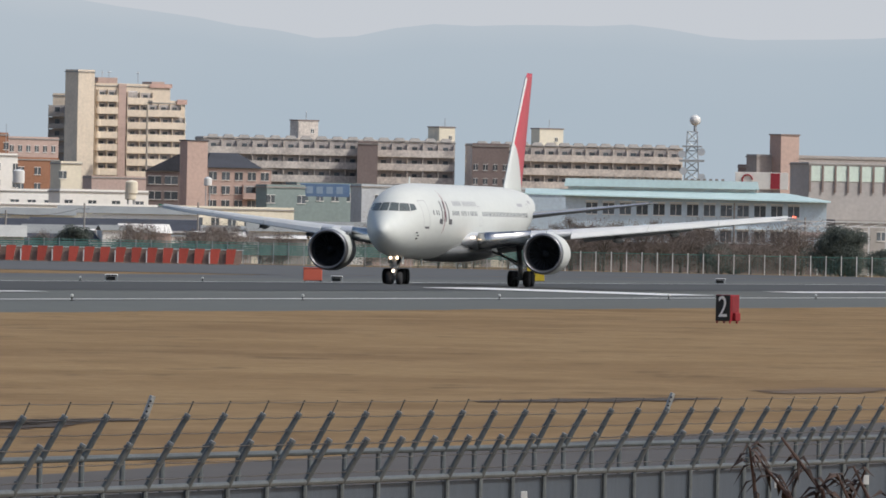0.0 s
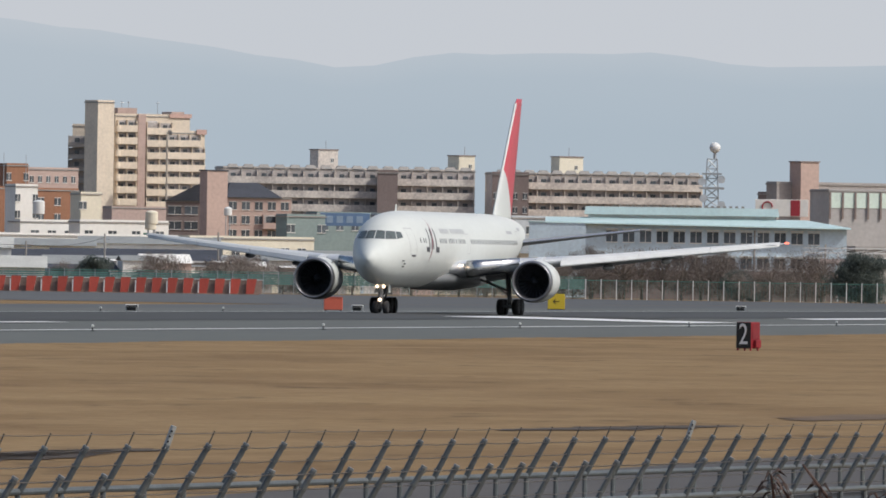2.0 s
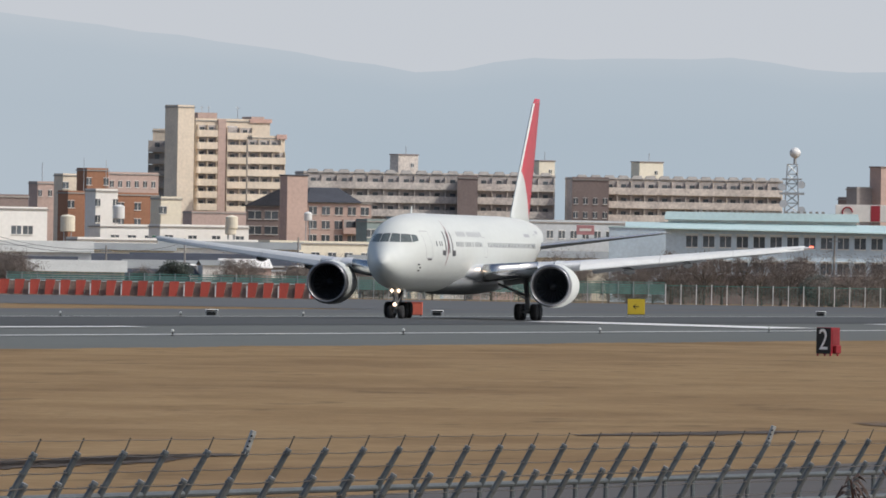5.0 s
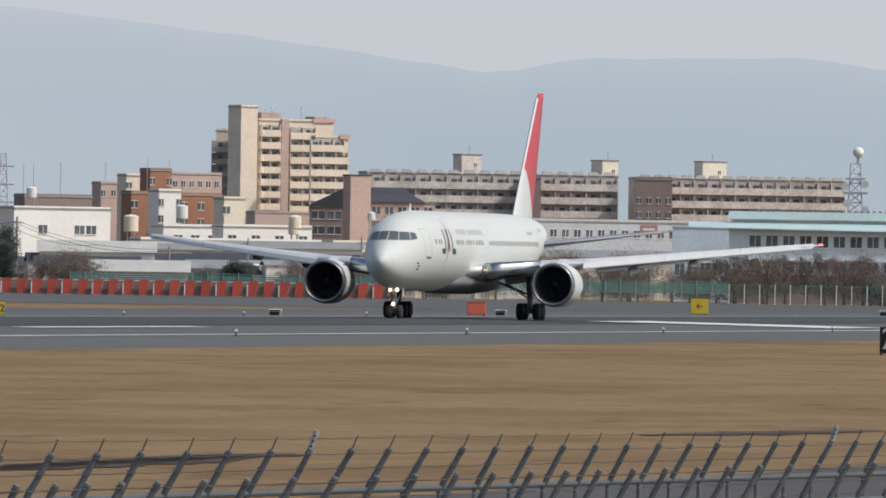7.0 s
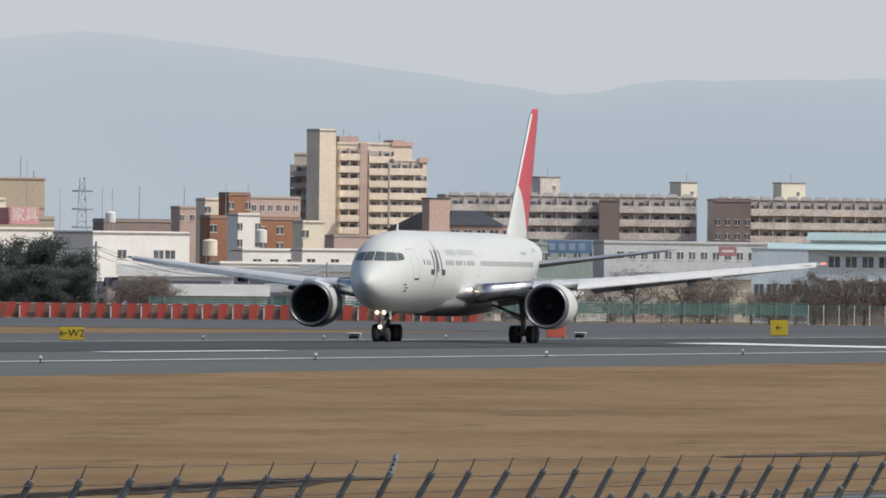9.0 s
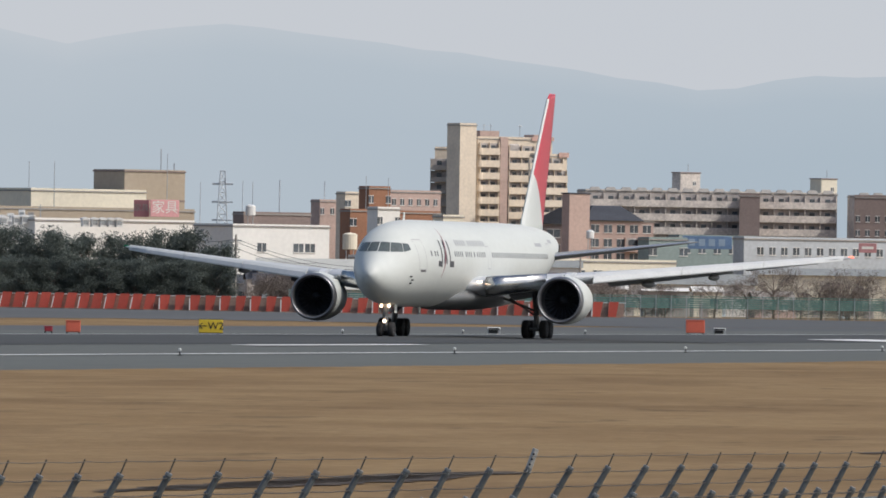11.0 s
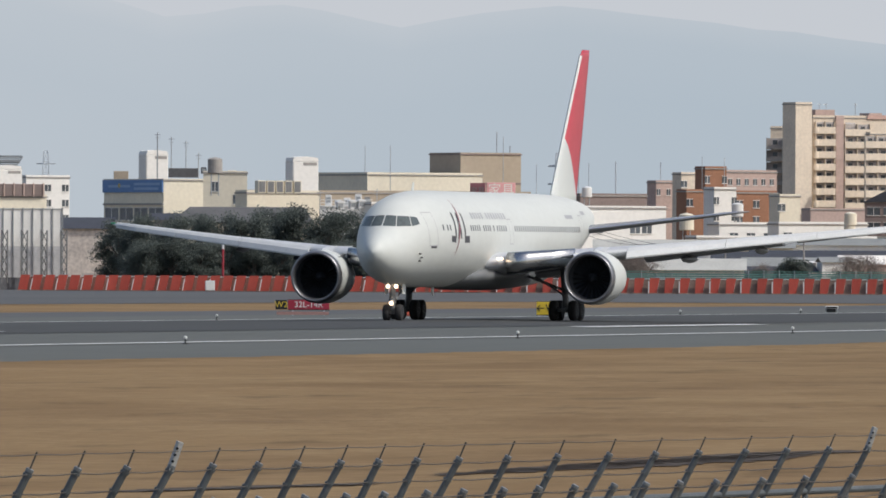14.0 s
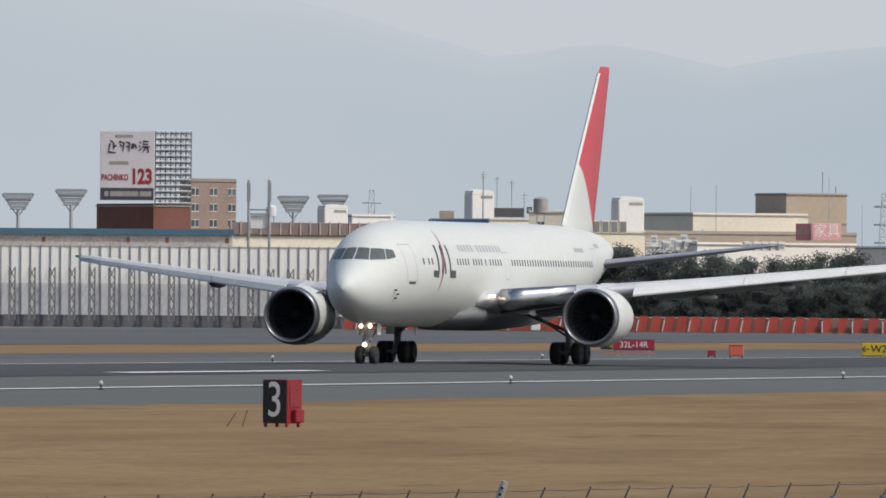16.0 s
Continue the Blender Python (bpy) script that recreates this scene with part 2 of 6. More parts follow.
def on_nose(direction, lift=0.02):
    """Where a ray from inside the cockpit meets the skin."""
    o, d, lo, hi = Vector((0, 0.4, 4.9)), Vector(direction).normalized(), 0.0, 9.0
    for _ in range(40):
        mid = (lo + hi) / 2
        p = o + d * mid
        a, zc, b = hull(p.y)
        inside = p.y > HULL[0][0] and (p.x / a) ** 2 + ((p.z - zc) / b) ** 2 < 1
        lo, hi = (mid, hi) if inside else (lo, mid)
    return o + d * (lo + lift)


def patch(f, nu=4, nv=3):
    """A thin sheet laid on a surface: f maps (0..1, 0..1) to places."""
    bm = bmesh.new()
    g = [[bm.verts.new(f(u / nu, v / nv)) for u in range(nu + 1)] for v in range(nv + 1)]
    for a, b in zip(g, g[1:]):
        for i in range(nu):
            bm.faces.new((a[i], a[i + 1], b[i + 1], b[i]))
    return bm


def stroke(points, width, nz=1):
    """A painted stroke on the left flank through (y, z) points."""
    bm = bmesh.new()
    prev = None
    for i, (y, z) in enumerate(points):
        p, q = points[max(0, i - 1)], points[min(len(points) - 1, i + 1)]
        dy, dz = q[0] - p[0], q[1] - p[1]
        n = math.hypot(dy, dz) or 1
        w = width[i] if isinstance(width, (list, tuple)) else width
        a = bm.verts.new(on_hull(y - dz / n * w / 2, z + dy / n * w / 2))
        b = bm.verts.new(on_hull(y + dz / n * w / 2, z - dy / n * w / 2))
        if prev:
            bm.faces.new((prev[0], prev[1], b, a))
        prev = (a, b)
    return bm


def airfoil(chord, thick, n=14):
    pts = []
    for i in range(n):
        a = 2 * math.pi * i / n
        x = 0.5 * (1 - math.cos(a))
        t = 5 * thick * (0.2969 * math.sqrt(max(x, 0)) - 0.126 * x - 0.3516 * x * x + 0.2843 * x**3 - 0.1036 * x**4)
        pts.append((x * chord, (t if a <= math.pi else -0.75 * t) * chord))
    return pts


def blade(sections, upright=False):
    """A wing or fin lofted through sections (span, place of leading edge, height, chord, thickness, twist)."""
    rings = []
    for s, le, z, c, th, tw in sections:
        ring = []
        for x, t in airfoil(c, th):
            yy, zz = le + x, z + t - math.sin(radians(tw)) * (x - c * .3)
            ring.append((t, le + x, s) if upright else (s, yy, zz))
        rings.append(ring)
    return loft(rings)


WING = [(0.0, 11.8, 3.00, 12.8, .14, 2), (2.5, 13.4, 3.15, 11.0, .13, 2), (7.9, 17.05, 3.75, 7.6, .115, 1.2), (15.8, 22.5, 4.58, 4.7, .10, .3), (22.9, 27.4, 5.33, 2.5, .095, -.5), (23.75, 28.55, 5.42, 1.2, .06, -.5)]


def mirrored(bm, side):
    if side < 0:
        bmesh.ops.scale(bm, vec=(-1, 1, 1), verts=bm.verts)
        bmesh.ops.reverse_faces(bm, faces=bm.faces)
    return bm


def wing_at(s):
    k = [w[0] for w in WING]
    return [float(np.interp(s, k, [w[j] for w in WING])) for j in range(1, 5)]


def airliner():
    jet = thing("airliner", "white twin-engined airliner with a red tail fin, rolling along the runway", "airplane")
    ys = np.concatenate([np.linspace(-4.95, -3.5, 12), np.linspace(-3.2, 6, 26), np.linspace(7, 29, 12), np.linspace(30.5, 48.6, 24)])
    rings = []
    for y in ys:
        a, zc, b = hull(float(y))
        rings.append([(a * math.cos(t), float(y), zc + b * math.sin(t)) for t in np.linspace(0, 2 * math.pi, 48, endpoint=False)])
    body = part("fuselage", loft(rings), white, jet, "white painted fuselage", True)
    # the fairing under the wing box
    fr = []
    for y, a, zb, zt in ((9.5, .4, 2.0, 2.6), (11.5, 1.9, 1.86, 3.1), (14, 2.55, 1.72, 3.4), (22, 2.60, 1.70, 3.4), (26, 1.9, 1.8, 3.0), (29.5, .4, 2.0, 2.5)):
        fr.append([(a * math.cos(t), y, (zb + zt) / 2 + (zt - zb) / 2 * math.sin(t)) for t in np.linspace(0, 2 * math.pi, 28, endpoint=False)])
    part("wing_fairing", loft(fr), belly_grey, jet, "belly fairing, grey darkened for shade", True)
    # cockpit panes, from the middle outwards, as directions from inside
    panes = [((.03, -2.75, .34), (.66, -2.62, .34), (.58, -2.15, .93), (.03, -2.25, .96)), ((.70, -2.58, .34), (1.24, -1.78, .34), (1.14, -1.58, .88), (.62, -2.12, .92)),
             ((1.27, -1.72, .34), (1.50, -1.05, .44), (1.42, -1.05, .82), (1.17, -1.52, .88))]
    for side in (1, -1):
        for p00, p10, p11, p01 in panes:
            def place(u, v, c=(p00, p10, p11, p01), s=side):
                a, b = Vector(c[0]).lerp(Vector(c[1]), u), Vector(c[3]).lerp(Vector(c[2]), u)
                d = a.lerp(b, v)
                d.x *= s
                return on_nose(d)
            part("cockpit_window", patch(place, 5, 4), cockpit_glass, body, "dark cockpit window pane", True)
    # cabin windows on the left flank
    rows = [2.2, 3.0, 3.55] + [8.3 + .53 * i for i in range(5)] + [11.45 + .53 * i for i in range(4)] + [13.9] + [14.8 + .53 * i for i in range(5)] + [19.2 + .53 * i for i in range(33)]
    for y in rows:
        part("cabin_window", patch(lambda u, v, y=y: on_hull(y + (u - .5) * .22, 5.06 + v * .32), 1, 2), pane_dark, body)
    for y0, y1, z0, z1 in ((.0, 1.15, 4.2, 6.05), (17.75, 18.6, 4.35, 5.75), (36.8, 37.8, 4.3, 6.05)):
        for a, b in (((y0, z0), (y0, z1)), ((y0, z1), (y1, z1)), ((y1, z1), (y1, z0)), ((y1, z0), (y0, z0))):
            part("door_seam", stroke([(a[0] + (b[0] - a[0]) * i / 4, a[1] + (b[1] - a[1]) * i / 4) for i in range(5)], .05), seam, body)
    part("door_sill", stroke([(.2, 4.12), (1.0, 4.12)], .12), logo_dark, body, "dark door sill plate")
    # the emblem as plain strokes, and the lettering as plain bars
    for p, q, w in (((4.75, 6.05), (4.50, 4.65), .28), ((3.60, 4.62), (4.55, 4.55), .34), ((5.80, 6.05), (5.75, 4.6), .28), ((5.65, 5.95), (5.05, 4.6), .14), ((6.85, 6.05), (6.70, 4.65), .28), ((6.60, 4.58), (7.75, 4.58), .38)):
        part("emblem_stroke", stroke([(p[0] + (q[0] - p[0]) * k / 6, p[1] + (q[1] - p[1]) * k / 6) for k in range(7)], w), logo_dark, body)
    arc = [(6.6 - 2.0 * u + .1 * u * u, 6.80 - 3.1 * u) for u in np.linspace(0, 1, 15)]
    part("emblem_arc", stroke(arc, [.04 + .20 * math.sin(math.pi * i / 14) for i in range(15)]), logo_red, body, "thin dark red arc")
    y = 9.2
    for k, w in enumerate((.5,) * 5 + (0,) + (.5,) * 8):
        if w:
            part("lettering_bar", stroke([(y, 5.92), (y + .34, 5.92)], .34), logo_grey, body)
        y += .62
    for y0, y1, z in ((33.0, 35.0, 5.95), (38.2, 39.6, 6.2)):
        part("lettering_bar", stroke([(y0, z), (y1, z)], .22), logo_grey, body)
    for y, z in ((-1.2, 3.75), (-.9, 3.55), (-1.0, 3.35)):
        part("probe", tube(on_hull(y, z), on_hull(y, z) + Vector((.14, -.16, 0)), .05, .03), dark_metal, body)
    part("antenna", loft([[(-.03, 4.2, 7.2), (.03, 4.2, 7.2), (.03, 4.7, 7.2), (-.03, 4.7, 7.2)], [(-.02, 4.5, 7.75), (.02, 4.5, 7.75), (.02, 4.75, 7.75), (-.02, 4.75, 7.75)]]), white, body)
    part("drain_mast", loft([[(-.05, 9.0, 2.0), (.05, 9.0, 2.0), (.05, 9.5, 2.0), (-.05, 9.5, 2.0)], [(-.03, 9.3, 1.4), (.03, 9.3, 1.4), (.03, 9.6, 1.4), (-.03, 9.6, 1.4)]]), white, body)
    # wings
    for side in (1, -1):
        w = part("wing", mirrored(blade(WING), side), grey_paint, jet, "swept grey metal wing", True)
        for s0, s1 in ((3.2, 6.6), (9.3, 14.235), (14.265, 18.835), (18.865, 23.3)):
            rings = []
            for s in np.linspace(s0, s1, 4):
                le, z, c, th = wing_at(float(s))
                if s1 < 9:
                    k = .05 * c
                    rings.append([(float(s), le + .7 * k - 1.05 * k * math.cos(a), z + .002 * c + .058 * c * math.sin(a)) for a in np.linspace(-1.45, 1.45, 10)])
                else:
                    h = .07 * c + .20
                    shape = ((.10, .50), (.03, .36), (-.03, .06), (-.065, -.40), (-.062, -.52), (-.01, -.22), (.04, .10), (.10, .40))
                    rings.append([(float(s), le + u * c, z + v * h) for u, v in shape])
            part("slat", mirrored(loft(rings), side), chrome_edge if s1 < 9 else slat_metal, w, "grey metal leading edge slat", s1 < 9)
        for s0, s1, drop in ((2.9, 7.0, 9), (9.0, 16.4, 9), (17.2, 21.5, 2)):
            rings = []
            for s in (s0, s1):
                le, z, c, th = wing_at(s)
                y0, k, a = le + c * .80, c * .27, radians(drop)
                z0 = z - .03 * c
                rings.append([(s, y0, z0 + .022 * c), (s, y0 + k * math.cos(a), z0 - k * math.sin(a)), (s, y0 + .3 * k, z0 - .03 * c - .3 * k * math.sin(a)), (s, y0, z0 - .02 * c)])
            part("flap", mirrored(loft(rings), side), tail_grey, w, "lowered trailing edge flap")
        for s in (5.3, 11.4, 15.3):
            le, z, c, th = wing_at(s)
            prof = [(le + .50 * c, .03), (le + .62 * c, .17), (le + .85 * c, .24), (le + 1.05 * c, .16), (le + 1.2 * c, .03)]
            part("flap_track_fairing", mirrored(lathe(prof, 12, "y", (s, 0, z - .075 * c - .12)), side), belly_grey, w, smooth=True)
        part("wingtip_lamp", mirrored(box(23.55, 23.8, 28.5, 28.8, 5.40, 5.52, .03), side), lamp_red if side > 0 else mat("green_lens", (.02, .2, .1), .2), w, "small wingtip lamp")
        for k in (0, 1):
            c = Vector((side * (2.84 + k * .17), 13.31 + k * .11, 3.50))
            part("landing_light", lathe([(-.08, .012), (-.06, .055), (0, .07), (.2, .06)], 14, "y", c), lamp_warm, w, "lit landing light in the wing root")
        # engine
        ex, ez = 7.93, 2.44
        e = part("engine", mirrored(lathe([(14.0, 1.27), (13.93, 1.31), (13.9, 1.36), (13.95, 1.41), (14.2, 1.47), (15.0, 1.53), (16.2, 1.52), (17.4, 1.40), (18.3, 1.24), (18.3, 1.18), (17.6, 1.2)], 40, "y", (ex, 0, ez), False), side), white, jet, "white engine nacelle", True)
        part("inlet_lip", mirrored(lathe([(14.32, 1.22), (14.05, 1.245), (13.93, 1.29), (13.875, 1.345), (13.90, 1.40), (14.02, 1.45), (14.30, 1.50), (14.33, 1.47)], 40, "y", (ex, 0, ez), False), side), lip_metal, e, "grey metal inlet lip", True)
        part("inlet_duct", mirrored(lathe([(14.25, 1.215), (15.0, 1.19), (15.4, 1.19), (15.4, .3), (15.2, .3)], 32, "y", (ex, 0, ez), False), side), duct_black, e, "dark inlet duct", True)
        for k in range(24):
            a = 2 * math.pi * k / 24
            bm = loft([[(r * math.cos(a + o) + ex, y, r * math.sin(a + o) + ez) for o, y in ((-.02, 15.05), (.0, 15.03), (.12 - r * .03, 15.3), (.10 - r * .03, 15.32))] for r in (.28, .75, 1.17)])
            part("fan_blade", mirrored(bm, side), fan_dark, e)
        part("spinner", mirrored(lathe([(14.7, .01), (14.85, .14), (15.1, .29), (15.25, .32)], 20, "y", (ex, 0, ez)), side), fan_dark, e, "dark spinner cone", True)
        part("exhaust_core", mirrored(lathe([(17.5, .8), (18.9, .72), (19.9, .45), (20.6, .06)], 24, "y", (ex, 0, ez)), side), dark_metal, e, "dark exhaust cone", True)
        py = [[(ex + t * dx, yy, zz) for dx, yy, zz in ((0, y0, z), (1, y0 + .6, z), (1, y1 - .5, z), (0, y1, z), (-1, y1 - .5, z), (-1, y0 + .6, z))] for y0, y1, z, t in ((14.9, 20.2, 3.65, .2), (15.6, 21.6, 4.05, .22), (16.6, 22.5, 4.2, .2))]
        part("pylon", mirrored(loft(py), side), grey_paint, e, "engine pylon")
        part("strake", mirrored(loft([[(ex - 1.0, 14.9, ez + 1.1), (ex - 1.0, 16.2, ez + 1.1), (ex - 1.04, 16.2, ez + 1.05)], [(ex - 1.25, 15.5, ez + 1.35), (ex - 1.25, 16.2, ez + 1.35), (ex - 1.28, 16.2, ez + 1.3)]]), side), grey_paint, e)
        # tailplane
        st = part("tailplane", mirrored(blade([(0, 38.7, 5.0, 6.6, .10, 0), (1.6, 40.0, 5.22, 5.6, .10, 0), (9.5, 46.3, 6.30, 2.1, .08, 0), (9.9, 47.0, 6.34, 1.2, .05, 0)]), side), tail_grey, jet, "swept tailplane, grey darkened for shade", True)
        part("tailplane_edge", mirrored(loft([[(s, le - .06, z - .05), (s, le - .10, z), (s, le + .06, z + .08), (s, le + .1, z)] for s, le, z in ((1.6, 40.0, 5.22), (9.5, 46.3, 6.30))]), side), bare_metal, st, "bare metal leading edge")
    # fin: red above a slanted line, white below it
    fin_paint = mat("red_and_white_fin_paint", (0.52, 0.055, 0.075), 0.4, 0, 0.05, 0.5, 6.0)
    nt = fin_paint.node_tree
    bs, old = nt.nodes["Principled BSDF"], nt.nodes["Principled BSDF"].inputs["Base Color"].links[0].from_socket
    tc, sep, ma, gt, mx = (nt.nodes.new(n) for n in ("ShaderNodeTexCoord", "ShaderNodeSeparateXYZ", "ShaderNodeMath", "ShaderNodeMath", "ShaderNodeMix"))
    nt.links.new(tc.outputs["Object"], sep.inputs[0])
    ma.operation, ma.inputs[1].default_value = "MULTIPLY_ADD", 1.0
    nt.links.new(sep.outputs["Y"], ma.inputs[0]), nt.links.new(sep.outputs["Z"], ma.inputs[2])
    gt.operation, gt.inputs[1].default_value = "GREATER_THAN", 52.6
    nt.links.new(ma.outputs[0], gt.inputs[0])
    mx.data_type = "RGBA"
    mx.inputs["A"].default_value = (.595, .615, .595, 1)
    nt.links.new(gt.outputs[0], mx.inputs["Factor"]), nt.links.new(old, mx.inputs["B"]), nt.links.new(mx.outputs["Result"], bs.inputs["Base Color"])
    fin = part("tail_fin", blade([(6.6, 38.1, 0, 7.4, .08, 0), (7.3, 38.9, 0, 6.7, .08, 0), (11.5, 42.7, 0, 4.55, .08, 0), (15.5, 46.35, 0, 2.4, .07, 0), (15.85, 46.85, 0, 1.95, .05, 0)], True), fin_paint, jet, "tail fin, red above and white below", True)
    part("fin_edge", loft([[(-.10, le + .1, z), (0, le - .07, z), (.10, le + .1, z), (0, le + .05, z)] for le, z in ((38.9, 7.3), (42.7, 11.5), (46.4, 15.5))]), white, fin, "white leading edge")
    # landing gear
    wheels = []

    def wheel(x, y, z, r, w, owner):
        wh = part("wheel", lathe([(-w * .5, r * .62), (-w * .5, r * .86), (-w * .38, r * .97), (0, r), (w * .38, r * .97), (w * .5, r * .86), (w * .5, r * .62)], 28, "x"), tyre_black, owner, "black tyre on a grey hub", True, pose(x, y, z))
        hub = lathe([(-w * .46, r * .25), (-w * .40, r * .63), (w * .40, r * .63), (w * .46, r * .25)], 16, "x")
        for k in range(6):
            a = 2 * math.pi * k / 6
            add_tube(hub, (-w * .5, r * .42 * math.cos(a), r * .42 * math.sin(a)), (w * .5, r * .42 * math.cos(a), r * .42 * math.sin(a)), .04, n=6)
        part("rim", hub, hub_grey, wh, "grey metal rim")
        wheels.append((wh, x, y, z, r))

    ng = part("nose_gear", add_tube(add_tube(tube((0, 0, .45), (0, -.1, 2.3), .11), (0, 0, 1.0), (0, -.05, 2.2), .15), (-.42, 0, .47), (.42, 0, .47), .08), gear_paint, jet, "nose landing gear strut")
    part("drag_brace", add_tube(tube((.2, -.1, 1.2), (.35, 1.4, 2.2), .05), (-.2, -.1, 1.2), (-.35, 1.4, 2.2), .05), gear_paint, ng)
    part("torque_link", add_tube(tube((0, -.15, 1.35), (0, -.5, 1.0), .06), (0, -.5, 1.0), (0, -.12, .6), .06), gear_paint, ng)
    for side in (1, -1):
        part("gear_door", mirrored(box(.48, .52, .1, .75, 1.5, 2.05, .01), side), white, ng, "white gear door")
        part("taxi_light", lathe([(-.3, .02), (-.26, .10), (-.2, .11), (-.05, .06)], 16, "y", (side * .24, -.1, 1.93)), lamp_warm, ng, "lit lamp on the strut")
    part("taxi_light", lathe([(-.3, .02), (-.26, .11), (-.2, .12), (-.05, .06)], 16, "y", (.0, -.25, 1.0)), lamp_warm, ng, "lit lamp on the strut")
    for x in (-.36, .36):
        wheel(x, 0, .47, .47, .34, ng)
    for side in (1, -1):
        bm = tube((side * 4.65, 22.76, .6), (side * 4.45, 22.6, 3.2), .19)
        add_tube(bm, (side * 4.65, 21.9, .58), (side * 4.65, 23.6, .58), .14)
        for y in (22.05, 23.47):
            add_tube(bm, (side * 4.0, y, .58), (side * 5.3, y, .58), .09)
        mg = part("main_gear", bm, gear_paint, jet, "main landing gear strut and bogie")
        part("side_brace", add_tube(tube((side * 4.6, 22.6, 1.7), (side * 2.3, 22.3, 2.6), .08), (side * 4.6, 22.6, 1.4), (side * 3.2, 21.2, 2.5), .06), gear_paint, mg)
        part("gear_door", mirrored(box(4.95, 5.0, 21.9, 23.5, 1.5, 3.3, .01), side), white, mg, "white gear door")
        for x in (-.57, .57):
            for y in (22.05, 23.47):
                wheel(side * 4.65 + x, y, .58, .58, .44, mg)
    return jet, wheels


# ---- the distance: places are given as degrees left of the runway's line and metres from the viewing spot ----
def spot(az, r, z=0.0, turn=0.0):
    return pose(-r * math.sin(radians(az)), r * math.cos(radians(az)), z, 0, 0, az + turn)


FAR_Z = -0.45


def backdrop(name, label, r, az0, az1, low, tops, base, haze, thin=0.0):
    """A glowing sheet of sky or hills that stands far behind everything; tops gives its upper edge in degrees.
    base and haze: its colour and the haze painted into its glow, which thickens upwards to the rim and, by thin, to the
    left."""
    bm = bmesh.new()
    uv = bm.loops.layers.uv.new("fade")
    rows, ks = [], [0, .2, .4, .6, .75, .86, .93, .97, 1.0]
    az = np.linspace(az0, az1, 241)
    for a in az:
        top = EYE + r * math.tan(radians(tops(float(a))))
        rows.append([bm.verts.new((-r * math.sin(radians(a)), r * math.cos(radians(a)), low + (top - low) * k)) for k in ks])
    at = {v: (float(a), k) for a, row in zip(az, rows) for v, k in zip(row, ks)}
    for a, b in zip(rows, rows[1:]):
        for i in range(len(ks) - 1):
            f = bm.faces.new((a[i], a[i + 1], b[i + 1], b[i]))
            for lp in f.loops:
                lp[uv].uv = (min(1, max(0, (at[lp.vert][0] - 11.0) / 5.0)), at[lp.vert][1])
    m = bpy.data.materials.new(name)
    m.use_nodes = True
    nt = m.node_tree
    nt.nodes.remove(nt.nodes["Principled BSDF"])
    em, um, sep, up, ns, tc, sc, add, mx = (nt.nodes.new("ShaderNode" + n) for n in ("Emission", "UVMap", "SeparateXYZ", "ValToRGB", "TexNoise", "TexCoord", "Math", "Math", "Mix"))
    um.uv_map = "fade"
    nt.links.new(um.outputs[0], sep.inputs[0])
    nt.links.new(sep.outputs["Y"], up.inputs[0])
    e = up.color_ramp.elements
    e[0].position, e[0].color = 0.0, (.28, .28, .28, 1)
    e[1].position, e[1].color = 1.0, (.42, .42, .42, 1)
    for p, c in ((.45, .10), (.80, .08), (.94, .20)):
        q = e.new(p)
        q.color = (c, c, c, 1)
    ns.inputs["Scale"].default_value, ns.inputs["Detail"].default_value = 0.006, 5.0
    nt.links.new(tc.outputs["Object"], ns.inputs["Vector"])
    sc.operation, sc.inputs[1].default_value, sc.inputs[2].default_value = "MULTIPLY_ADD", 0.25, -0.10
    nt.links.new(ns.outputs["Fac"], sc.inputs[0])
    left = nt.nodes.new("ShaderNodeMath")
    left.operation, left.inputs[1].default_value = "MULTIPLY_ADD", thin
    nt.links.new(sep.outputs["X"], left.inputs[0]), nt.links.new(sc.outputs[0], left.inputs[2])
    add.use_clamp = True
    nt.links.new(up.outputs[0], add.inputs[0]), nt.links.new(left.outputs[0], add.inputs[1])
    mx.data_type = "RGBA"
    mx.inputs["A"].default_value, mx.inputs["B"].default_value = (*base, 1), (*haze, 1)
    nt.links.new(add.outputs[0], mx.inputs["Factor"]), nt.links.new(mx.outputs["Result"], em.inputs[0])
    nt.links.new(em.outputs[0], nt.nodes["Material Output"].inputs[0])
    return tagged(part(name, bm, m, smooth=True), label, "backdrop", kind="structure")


def ridge(points):
    xs, ys = [p[0] for p in points][::-1], [p[1] for p in points][::-1]

    def top(a):
        n = noise.noise(Vector((a * 3.1, 0, 0))) * .018 + noise.noise(Vector((a * 11.0, 5, 0))) * .009 + noise.noise(Vector((a * 37.0, 9, 0))) * .003
        return float(np.interp(a, xs, ys)) + n
    return top


RIDGE = [(18.175, 1.483), (16.744, 1.423), (15.550, 1.302), (15.071, 1.179), (14.640, 1.053), (14.235, 1.118), (13.637, 1.022), (13.037, 1.118), (12.367, 1.035), (11.818, 0.984), (10.981, 0.855), (10.568, 0.931), (10.186, 0.924), (9.709, 0.953), (9.254, 0.886), (8.591, 0.908), (7.085, 0.957)]
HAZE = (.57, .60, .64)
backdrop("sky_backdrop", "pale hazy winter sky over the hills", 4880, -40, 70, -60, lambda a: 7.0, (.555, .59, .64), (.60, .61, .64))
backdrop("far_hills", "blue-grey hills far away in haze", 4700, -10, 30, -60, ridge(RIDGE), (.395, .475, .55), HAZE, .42)

